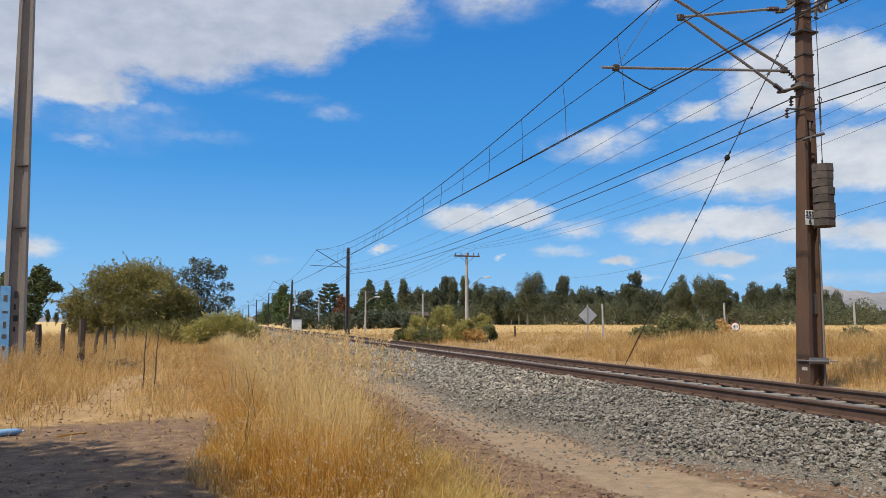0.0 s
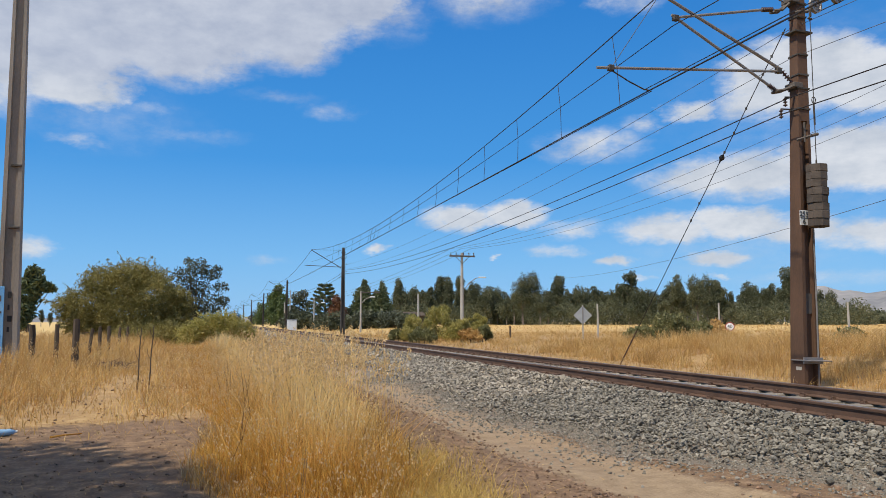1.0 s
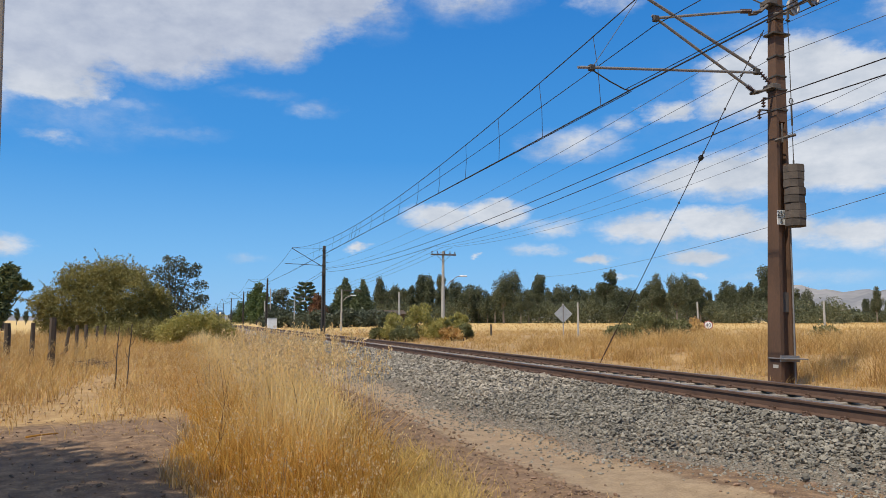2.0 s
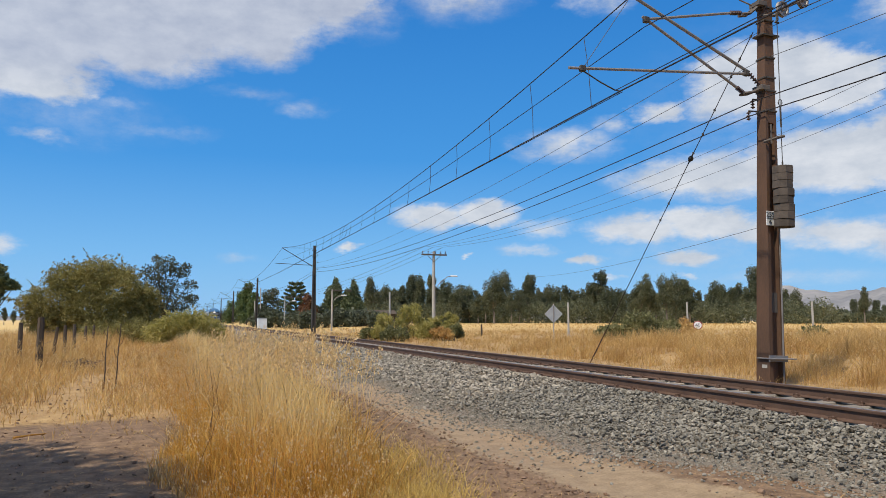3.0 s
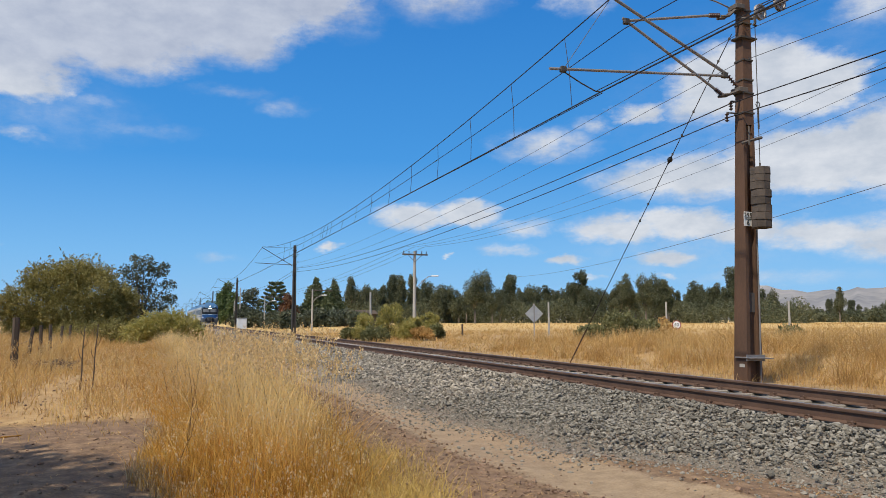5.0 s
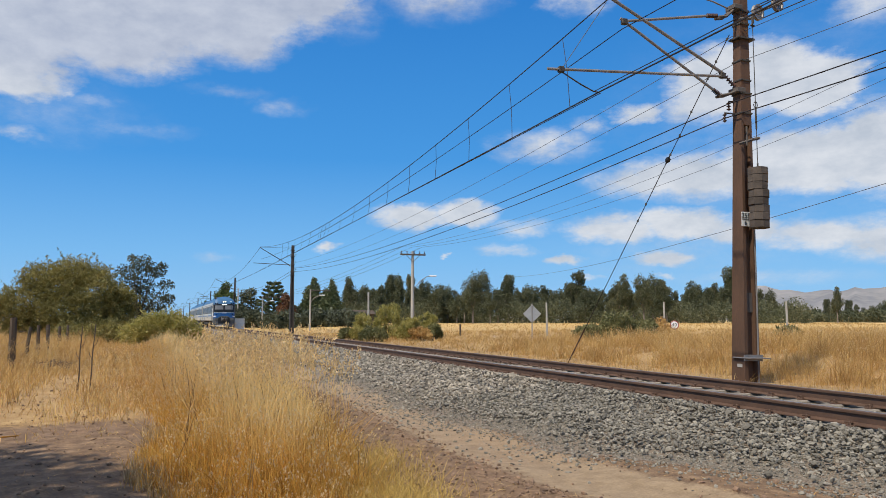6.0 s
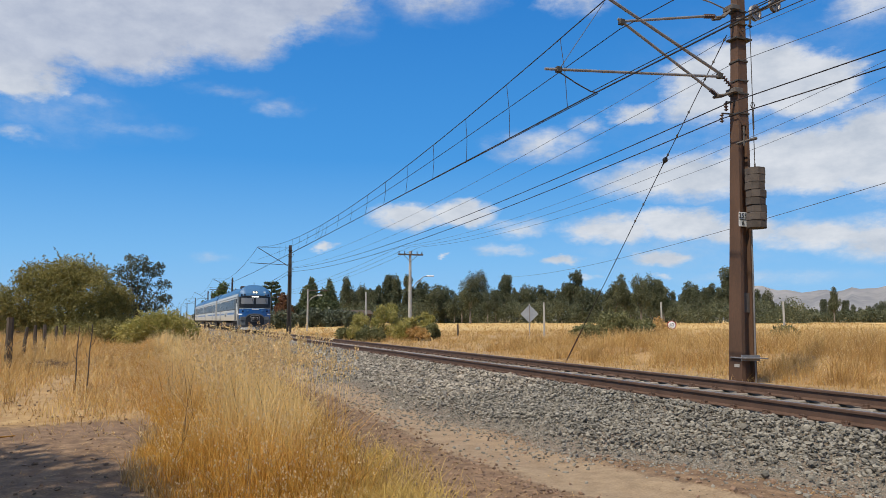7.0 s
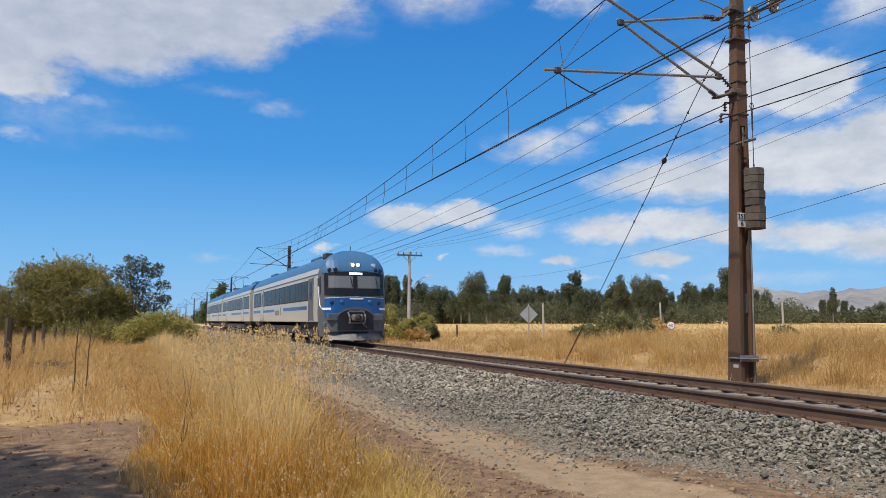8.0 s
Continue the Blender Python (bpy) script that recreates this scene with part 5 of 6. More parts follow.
    # two broad conifers beyond the line
    for az, d, h, w, s in ((10.75, 150, 9.6, 3.3, 11), (12.1, 146, 8.7, 3.1, 12)):
        rr = np.random.RandomState(s)
        lobes = []
        for i in range(9):
            t = i / 9
            k = w * (1 - t) ** 0.7 * (0.75 if i == 0 else 1)
            for q in range(5 if i < 7 else 2):
                a = q * math.tau / 5 + i * 0.7
                b = k * rr.uniform(0.42, 0.62)
                lobes.append((math.cos(a) * b, math.sin(a) * b, 0.8 + t * (h - 1.0), k * 0.42 + 0.2, k * 0.42 + 0.2, 0.9 * rr.uniform(0.7, 1.2)))
        make_tree("broad_conifer", pose(*polar(az, d)), lobes, 15000, 0.33, M_CONIFER, M_BARK, 0.3, (0, 0, h * 0.5), s, "broad dark green conifer beyond the railway", "tree", "conifers beyond the railway", long=1.7, inner=0.15)
    # tiered spiky tree with a russet neighbour
    rr = np.random.RandomState(30)
    t = thing("monkey_puzzle_tree", pose(*polar(7.95, 132)), "dark tiered monkey puzzle tree beyond the railway", "tree")
    bm = bmesh.new()
    tube(bm, [(0, 0, -0.3), (0, 0, 3), (0, 0, 7.6)], 0.28, 7, 0.06)
    cs = []
    for i in range(9):
        z = 1.8 + i * 0.68
        k = 3.0 * (1 - (i / 10) ** 1.3) + 0.3
        for j in range(7):
            a = j * math.tau / 7 + i * 0.5
            e = Vector((math.cos(a) * k, math.sin(a) * k, z + 0.28 * k))
            tube(bm, [(0, 0, z), (e.x * 0.5, e.y * 0.5, z + 0.05), e], 0.07, 4, 0.02)
            cs += [(e.x * u, e.y * u, z + (0.05 + 0.23 * u * u) * k, 0.22, 0.22, 0.16) for u in (0.4, 0.6, 0.8, 0.95)]
    part("trunk", bm, M_BARK, t)
    v, q = leaf_cloud(cs, 6500, 0.3, rr, 0, 1.6, 0.1)
    link("crown", mesh_np("crown", v, q, material=M_CONIFER), t)
    lobes = random_lobes(9, 7, 1.3, 1.0, 4.6, 1.25, 0.4)
    make_tree("russet_tree", pose(*polar(8.75, 118)), lobes, 2800, 0.3, M_RUSSET, M_BARK, 0.12, (0, 0, 1.2), 31, "small russet-leaved tree beyond the railway", long=1.5)
    # poplars and darker trees along the line
    for az, d, h, w, s in ((4.45, 205, 11.4, 1.8, 41), (4.0, 222, 10.0, 1.9, 42), (5.0, 195, 8.8, 1.7, 43), (3.4, 280, 8.0, 2.6, 44)):
        make_tree("poplar", pose(*polar(az, d)), random_lobes(s, 11, w * 0.75, 1.6, h - 1, w * 0.9, 0.55), 3200, 0.42, M_POPLAR, M_BARK, 0.2, (0, 0, 2.5), s, "fresh green poplar beside the distant track", "tree", "poplars by the line", long=1.5)
    for az, d, h, w, s in ((6.2, 165, 8.2, 3.0, 45), (5.6, 150, 4.0, 2.3, 46), (6.6, 130, 3.2, 2.4, 47), (9.4, 150, 4.0, 2.6, 48), (3.0, 330, 6, 3.5, 49), (11.3, 120, 3.0, 2.5, 50)):
        make_tree("dark_tree", pose(*polar(az, d)), random_lobes(s, 9, w * 0.8, 0.9, h - 1, w * 0.6, 0.3), 3200, 0.38, M_DARKTREE, M_BARK, 0.18, (0, 0, 1.4), s, "dark green bushy tree beyond the railway", "tree", "bushy trees beyond the railway", long=1.5)
    # dark bushes along the far verge
    rng = random.Random(55)
    for i in range(16):
        az = 7.2 + 0.46 * i + rng.uniform(-0.15, 0.15)
        w, h = rng.uniform(1.6, 2.8), rng.uniform(1.6, 2.9)
        make_tree("verge_bush", pose(*polar(az, rng.uniform(108, 140))), random_lobes(200 + i, 7, w * 0.8, 0.5, h - 0.4, w * 0.55, 0.3), 1500, 0.3, M_DARKTREE, M_BARK, 0.06, (0, 0, 0.4), 200 + i, "dark green bush on the far verge of the railway", "bush", "verge bushes", long=1.6, stems=2)
    # broom thicket round the roadside pole
    for az, d, w, h, s, leaf in ((14.9, 50, 1.5, 1.9, 61, M_BROOM), (16.5, 53, 1.7, 2.6, 62, M_BROOM), (18.0, 50, 1.2, 1.7, 63, M_BROOM), (19.3, 51, 1.1, 2.0, 64, M_BROOM), (18.7, 49, 1.0, 1.0, 67, M_DRY), (19.8, 50, 0.8, 1.3, 68, M_BRAMBLE), (15.4, 47.5, 1.4, 1.0, 65, M_BRAMBLE), (13.6, 52, 1.2, 0.9, 66, M_BRAMBLE)):
        make_tree("broom_shrub", pose(*polar(az, d)), random_lobes(s, 20, w * 0.85, 0.35, h - 0.25, w * 0.27, 0.55), 3600, 0.075, leaf, M_BARK, 0.04, (0, 0, 0.3), s, "ragged yellow-green broom shrub by the roadside pole", "shrub", "broom thicket", long=4.0, stems=3, flat=-0.9)
    # brambles in the field
    for az, d, w, h, s in ((33.6, 50, 2.2, 1.65, 71), (35.3, 49, 1.5, 1.25, 72), (31.4, 51, 1.4, 1.0, 73)):
        make_tree("bramble_bush", pose(*polar(az, d)), random_lobes(s, 9, w * 0.8, 0.35, h - 0.3, w * 0.42, 0.5), 6500, 0.12, M_BRAMBLE, M_TWIG, 0.03, (0, 0, 0.3), s, "sprawling grey-green bramble bush in the dry field", "shrub", "brambles", long=1.7, stems=3)
    make_tree("dead_bush", pose(*polar(36.4, 50)), random_lobes(74, 6, 1.0, 0.3, 1.1, 0.6, 0.4), 1500, 0.1, M_DRY, M_TWIG, 0.03, (0, 0, 0.3), 74, "withered brown bush beside the brambles", "shrub", long=2.4, stems=3)
    make_tree("low_bush", pose(*polar(44.6, 38)), random_lobes(75, 5, 0.8, 0.2, 0.6, 0.45, 0.4), 1200, 0.14, M_BRAMBLE, M_TWIG, 0.02, (0, 0, 0.2), 75, "small green bush in the dry field", "shrub", long=1.8, stems=3)
    # shade tree behind the camera
    lobes = random_lobes(90, 16, 3.3, 7.0, 10.5, 1.6, 0.3)
    make_tree("shade_tree", pose(-9.2, 4.0, 0), lobes, 24000, 0.18, M_ACACIA, M_BARK, 0.24, (0, 0, 5.4), 90, "olive-green tree that shades the clearing", long=1.8, inner=0.1)


make_other_trees()


# ---- hills ----
def make_hills():
    # grey-blue base colours with the haze of distance mixed in
    m = surface("distant_hazy_hills", (0.13, 0.135, 0.15), (0.29, 0.275, 0.265), 1.0, 0.0035, 0.02, 0.0, spread=0.35)
    az = np.radians(np.linspace(-40, 80, 241))
    deg = np.degrees(az)
    top = np.interp(deg, [-40, 0, 20, 33, 37.5, 39.5, 41.5, 43.4, 45, 47, 49.5, 52, 60, 80], [30, 25, 30, 60, 105, 138, 150, 182, 150, 148, 158, 172, 200, 120])
    top = top + 7 * np.sin(deg * 3.1) + 4 * np.sin(deg * 7.7 + 1) + 2.5 * np.sin(deg * 17)
    rows = []
    for k, t in enumerate(np.linspace(0, 1, 14)):
        d = 3300 + 900 * t
        gully = 1 - 0.18 * np.sin(math.pi * t) * (0.5 + 0.5 * np.sin(deg * 6 + 2 * np.sin(deg * 1.7 + t * 3)))
        z = top * t ** 0.8 * gully - 3
        rows.append(np.stack([d * np.sin(az), d * np.cos(az), z], -1))
    v = np.concatenate(rows)
    n = len(az)
    i = np.arange(13 * n).reshape(13, n)[:, :-1].ravel()
    q = np.stack([i, i + 1, i + n + 1, i + n], -1)
    tagged(link("hills", mesh_np("hills", v, q, material=m, smooth=True)), "bare hills on the horizon, greyed by haze in their colour", "hills", kind="structure")


make_hills()


# ---- poles, signs, fence and small things ----
def make_left_pole():
    p = thing("concrete_pole", pose(-5.89, 25.7, -0.05, 0, -0.65, 4), "tall weathered concrete pole with a sunk face", "pole")
    part("shaft", mast_shaft(bmesh.new(), 0.60, 0.36, 0.56, 0.36, 13.0, 12.4), M_POLE, p)
    for z in (6.2, 4.3):
        part("step_iron", boxed(-0.06, 0.24, -0.27, -0.1, z, z + 0.06, 0.008), M_IRON, p, "rusty step iron")
    board = part("painted_panel", boxed(-0.35, -0.08, -0.30, -0.275, 0.25, 2.55, 0.004), M_BLUEPAINT, p, "faded blue painted panel")
    for z, w, h in ((2.1, 0.1, 0.18), (1.75, 0.14, 0.06), (1.3, 0.08, 0.2), (1.0, 0.12, 0.12), (0.62, 0.1, 0.16)):
        part("panel_mark", boxed(-0.21 - w / 2, -0.21 + w / 2, -0.307, -0.301, z, z + h), M_MASTGREY, board, "dark faded mark")
    for z, w, h in ((2.2, 0.09, 0.2), (1.85, 0.05, 0.16), (1.5, 0.12, 0.18), (1.2, 0.06, 0.14)):
        part("stencil_mark", boxed(0.0, w, -0.19, -0.12, z, z + h), M_BLACK, p, "black stencilled mark")


make_left_pole()


def make_utility_pole():
    x, y = 18.75, 57.0
    p = thing("utility_pole", pose(x, y, float(height(x, y))), "pale concrete utility pole with crossarm and street lamp arm", "utility pole")
    part("shaft", tube(bmesh.new(), [(0, 0, -0.3), (0, 0, 3.5), (0, 0, 6.75)], 0.17, 8, 0.10), M_UTIL, p)
    part("crossarm", boxed(-1.05, 1.05, -0.16, -0.04, 6.42, 6.54, 0.01), M_MASTGREY, p, "dark steel crossarm")
    for s in (-1, 1):
        part("brace", tube(bmesh.new(), [(0, -0.1, 5.9), (s * 0.55, -0.1, 6.42)], 0.02, 5), M_MASTGREY, p)
    for dx in (-0.95, -0.5, 0.1, 0.55, 0.95):
        part("insulator", insulator(bmesh.new(), (dx, -0.1, 6.54), (dx, -0.1, 6.76), 0.06, 2), M_CERAMIC, p, smooth=True)
    part("lamp_arm", tube(bmesh.new(), [(0.1, 0, 3.75), (0.6, 0, 4.35), (1.15, 0, 4.75), (1.5, 0, 4.82)], 0.03, 6), M_GALV, p, "thin curved lamp arm")
    part("lamp_head", boxed(1.4, 2.0, -0.1, 0.1, 4.78, 4.88, 0.03), M_WHITE, p, "pale street lamp head")
    # the next pole of the line, nearer and taller
    q = copy_thing(p, pose(22.0, 16.4, float(height(22.0, 16.4))))
    q.scale = (1.0, 1.0, 1.36)


make_utility_pole()


def make_lamp_posts():
    x, y, z = polar(10.6, 92)
    p = thing("street_lamp", pose(x, y, z), "pale concrete street lamp with a curved arm", "street lamp", "street lamps")
    part("post", tube(bmesh.new(), [(0, 0, -0.3), (0, 0, 5.0)], 0.13, 7, 0.09), M_UTIL, p)
    part("lamp_arm", tube(bmesh.new(), [(0, 0, 3.4), (0.5, 0, 4.0), (1.2, 0, 4.3)], 0.04, 5), M_GALV, p)
    part("lamp_head", boxed(1.1, 1.75, -0.1, 0.1, 4.25, 4.37, 0.03), M_WHITE, p)
    part("crossarm", boxed(-0.1, 2.4, -0.05, 0.05, 4.8, 4.9), M_MASTGREY, p)
    x, y, z = polar(7.15, 120)
    copy_thing(p, pose(x, y, z, 0, 0, 0))
    for az, d, h in ((14.9, 52, 3.3), (28.25, 60, 2.7), (36.7, 60, 2.7), (44.8, 46, 2.2), (21.8, 62, 1.0), (5.4, 150, 7.4), (5.0, 170, 5.5)):
        x, y, z = polar(az, d)
        ob = part("thin_post", tube(bmesh.new(), [(0, 0, -0.3), (0.02, 0, h * 0.5), (0, 0, h)], 0.05 + 0.0006 * d, 6, 0.04 + 0.0004 * d), M_UTIL if h > 1.5 else M_WOOD, m=pose(x, y, z))
        tagged(ob, "thin pale concrete post in the dry field", "post", "field posts")
    x, y, z = polar(5.55, 110)
    b = thing("equipment_cabinet", pose(x, y, z), "pale grey trackside equipment cabinet", "cabinet")
    part("body", boxed(-0.65, 0.65, -0.4, 0.4, 0, 1.6, 0.03), M_WHITE, b)
    part("lid", boxed(-0.7, 0.7, -0.45, 0.45, 1.6, 1.67, 0.02), M_SIGNBACK, b)
    x, y, z = polar(14.2, 130)
    h = thing("shed", pose(x, y, z), "low brown shed half hidden by trees", "shed")
    part("wall", boxed(-2.2, 2.2, -1.5, 1.5, 0, 2.0), M_WOOD, h)
    bm = bmesh.new()
    for s in (-1, 1):
        box(bm, -2.5, 2.5, -0.05, 1.9, -0.04, 0.04, m=Matrix.Translation((0, 0, 2.6)) @ pose(0, 0, 0, -20 if s > 0 else 20, 0, 0 if s > 0 else 180 * 0) @ Matrix.Diagonal((1, s, 1, 1)))
    part("roof", bm, M_WOOD, h)


make_lamp_posts()


def make_signs():
    x, y, z = polar(27.18, 47.5)
    s = thing("diamond_sign", pose(x, y, z, 0, 0, -22), "bare grey back of a diamond sign on a post", "sign")
    part("post", boxed(-0.035, 0.035, 0.02, 0.09, -0.3, 2.35, 0.005), M_UTIL, s)
    bm = boxed(-0.4, 0.4, -0.012, 0.012, -0.4, 0.4, 0.006)
    part("panel", bm, M_SIGNBACK, s, m=pose(0, 0.0, 1.72, 0, 45, 0))
    part("stiffener", boxed(-0.03, 0.03, -0.045, -0.014, 1.2, 2.24), M_GALV, s)
    x, y, z = polar(37.4, 53)
    s = thing("speed_sign", pose(x, y, z, 0, 0, -37), "round white speed sign with red rim reading 40", "sign")
    part("post", tube(bmesh.new(), [(0, 0.05, -0.3), (0, 0.05, 1.2)], 0.03, 6), M_GALV, s)
    rim = lathe(bmesh.new(), [(0.285, -0.012), (0.29, 0.0), (0.285, 0.012)], 28, pose(0, 0, 1.02, 90, 0, 0))
    part("rim", rim, M_RED, s, "red rim")
    part("face", lathe(bmesh.new(), [(0.24, -0.004), (0.24, 0.004)], 28, pose(0, -0.016, 1.02, 90, 0, 0)), M_WHITE, s, "white face")
    me = digit_mesh("40", 0.32, 0.004)
    me.materials.append(M_BLACK)
    link("figure", me, s, pose(0, -0.026, 1.02, 90, 0, 0), "black figures 40")


make_signs()


def make_fence():
    rng = random.Random(2)
    spots = [(-5.51, 27.05, 1.35, 0.11, 0), (-4.55, 25.6, 1.4, 0.075, 1), (-3.57, 22.75, 1.5, 0.10, 0), (-4.05, 28.3, 1.25, 0.06, 6), (-4.1, 31.5, 1.25, 0.07, -3), (-4.2, 35.0, 1.25, 0.08, 4), (-4.3, 39.5, 1.2, 0.07, -2), (-4.4, 44, 1.2, 0.07, 3)]
    for x, y, h, w, lean in spots:
        bm = bmesh.new()
        tube(bm, [(0, 0, -0.3), (rng.uniform(-0.01, 0.01), 0, h * 0.4), (rng.uniform(-0.02, 0.02), 0, h * 0.8), (0, 0, h)], w, 7, w * 0.82)
        ob = part("fence_post", bm, M_WOOD, m=pose(x, y, float(height(x, y)), rng.uniform(-2, 2), lean, rng.uniform(0, 360)))
        tagged(ob, "weathered grey wooden fence post standing in dry grass", "fence post", "fence posts")
    for h in (0.45, 0.8, 1.12):
        bm = bmesh.new()
        pts = [(x + 0.1, y, h + 0.02 * rng.uniform(-1, 1)) for x, y, *_ in spots[2:]]
        tube(bm, pts, 0.004, 4)
        tagged(part("fence_wire", bm, M_WIRE), "thin rusty fence wire strung between posts", "wire", "fence wires")
    for x, y, h, lean in ((-1.5, 17.4, 1.4, 1.5), (-1.27, 17.3, 1.45, 2.6)):
        bm = bmesh.new()
        pts = [Vector((0.008 * math.sin(k * 1.7 + x), 0.008 * math.cos(k * 2.1), h * k / 6 - 0.1)) for k in range(7)]
        tube(bm, pts, 0.016, 6, 0.01)
        for k in (3, 4, 5):
            tube(bm, [pts[k], pts[k] + Vector((0.06 * (-1) ** k, 0.02, 0.1)), pts[k] + Vector((0.09 * (-1) ** k, 0.03, 0.24))], 0.008, 4, 0.003)
        tagged(part("dry_sapling", bm, M_WOOD, m=pose(x, y, float(height(x, y)), 0, lean, 0)), "thin brown dead sapling standing in dry grass", "sapling", "dead saplings")
    bm = bmesh.new()
    for i in range(260):
        a, d = rng.uniform(0, math.tau), rng.uniform(0, 0.6) ** 0.8
        p = Vector((math.cos(a) * d, math.sin(a) * d * 0.6, rng.uniform(0.0, 0.22)))
        b = rng.uniform(0, math.tau)
        L = rng.uniform(0.12, 0.4)
        e = p + Vector((math.cos(b) * L, math.sin(b) * L, rng.uniform(-0.05, 0.35) * L * 1.8))
        tube(bm, [p, p.lerp(e, 0.5) + Vector((0, 0, 0.02)), e], 0.008, 3, 0.003)
    tagged(part("brush_pile", bm, M_TWIG, m=pose(-2.9, 24.6, 0.0)), "heap of grey dead twigs lying in dry grass", "brush pile")
    bm = tube(bmesh.new(), [(-1.88, 10.5, 0.035), (-1.74, 10.62, 0.04), (-1.57, 10.78, 0.03)], 0.014, 6, 0.008)
    tagged(part("stick", bm, M_STRAW), "pale dry stick lying on bare earth", "stick")
    b = thing("plastic_bottle", pose(-2.5, 10.95, float(height(-2.5, 10.95)) + 0.045, 0, 90, 25), "crumpled pale blue plastic bottle lying on the ground", "bottle")
    m = plain("pale_blue_plastic", (0.22, 0.38, 0.55), 0.3)
    part("body", lathe(bmesh.new(), [(0.03, -0.15), (0.045, -0.14), (0.042, -0.08), (0.046, -0.03), (0.04, 0.02), (0.045, 0.06), (0.03, 0.11), (0.014, 0.13)], 10), m, b, smooth=True)
    part("cap", lathe(bmesh.new(), [(0.016, 0.13), (0.016, 0.155)], 10), M_WHITE, b)


make_fence()


# ---- train ----
M_TBODY = plain("cream_train_paint", (0.455, 0.425, 0.365), 0.4, 0.0, coat=0.2)
M_TBLUE = plain("blue_train_paint", (0.007, 0.08, 0.26), 0.4, 0.0, coat=0.25)
M_TROOF = plain("faded_blue_roof", (0.032, 0.122, 0.26), 0.5)
M_TGREY = plain("grey_cab_paint", (0.095, 0.1, 0.102), 0.45)
M_TDARK = surface("dusty_underframe", (0.02, 0.017, 0.015), (0.075, 0.062, 0.052), 0.9, 4, 40, 0.2)
M_TGLASS = plain("tinted_train_glass", (0.016, 0.017, 0.018), 0.3, shine=0.22)
M_TREFLECT = plain("grey_pane_reflection", (0.15, 0.155, 0.16), 0.35)
M_TSTEEL = surface("grey_coupler_steel", (0.09, 0.085, 0.08), (0.24, 0.23, 0.22), 0.6, 5, 40, 0.2, 0.3)
M_TWHITE = plain("white_trim_paint", (0.78, 0.8, 0.82), 0.4)
M_LAMP = plain("lit_headlamp", (1.0, 0.88, 0.6), 0.2, 0, 1.8)
M_SIGN = plain("lit_destination_sign", (1.0, 0.98, 0.92), 0.3, 0, 1.6)
M_BLUELAMP = plain("dark_blue_lamp_glass", (0.012, 0.022, 0.045), 0.12)
M_FLOOD = plain("pale_lamp_glass", (0.5, 0.62, 0.75), 0.15)

HALF, ROOF = 1.45, 4.25
CAR = 25.6


def half_width(z):
    """Half the body's width at height z over the rails."""
    if z < 1.35:
        return HALF - 0.05 * (1.35 - z)
    if z < 3.0:
        return HALF
    return HALF * max(1 - ((z - 3.0) / (ROOF - 3.0)) ** 2.3, 0) ** 0.5


def nose(x, z):
    """How far the front stands back at x, z."""
    u = min(abs(x) / HALF, 1.0)
    back = 0.10 * u ** 2 + 0.32 * max(u - 0.55, 0) ** 2 / 0.2
    if z > 2.15:
        back += 0.16 * (z - 2.15)
    if z > 3.2:
        back += 0.75 * ((z - 3.2) / 1.05) ** 2
    return back


def front_patch(name, xs, lo, hi, off, material, parent, label="", rows=6, thick=0.05, smooth=True):
    """A panel of the front between two edges lo(x) and hi(x), off metres proud of it."""
    bm = bmesh.new()
    grid = []
    for x in xs:
        a, b = lo(x), hi(x)
        col = []
        for j in range(rows + 1):
            z = a + (b - a) * j / rows
            w = half_width(z)
            xx = max(-w, min(w, x))
            col.append(bm.verts.new((xx, nose(xx, z) - off, z)))
        grid.append(col)
    for c0, c1 in zip(grid, grid[1:]):
        for j in range(rows):
            bm.faces.new((c0[j], c1[j], c1[j + 1], c0[j + 1]))
    bmesh.ops.remove_doubles(bm, verts=bm.verts, dist=1e-4)
    geo = bmesh.ops.extrude_face_region(bm, geom=list(bm.faces))["geom"]
    bmesh.ops.translate(bm, vec=(0, thick, 0), verts=[v for v in geo if isinstance(v, bmesh.types.BMVert)])
    return part(name, bm, material, parent, label, smooth=False)


def spread_x(a, b, n=14):
    return [a + (b - a) * i / n for i in range(n + 1)]


def car_shell(bm, y0, y1, zlo, zhi, steps=10, inset=0.0):
    """Body skin between two heights, both sides, closed over the top when it reaches the roof."""
    zs = [zlo + (zhi - zlo) * i / steps for i in range(steps + 1)]
    prof = [(-half_width(z) + inset, z) for z in zs] + [(half_width(z) - inset, z) for z in reversed(zs)]
    rings = [[bm.verts.new((x, y, z)) for x, z in prof] for y in (y0, y1)]
    n = len(prof)
    for i in range(n):
        bm.faces.new((rings[0][i], rings[0][(i + 1) % n], rings[1][(i + 1) % n], rings[1][i]))
    bm.faces.new(rings[0][::-1]), bm.faces.new(rings[1])
    bmesh.ops.remove_doubles(bm, verts=bm.verts, dist=1e-4)
    return bm


def side_box(bm, s, y0, y1, z0, z1, off, deep=0.06):
    x = s * HALF
    return box(bm, min(x - s * deep, x + s * off), max(x - s * deep, x + s * off), y0, y1, z0, z1)


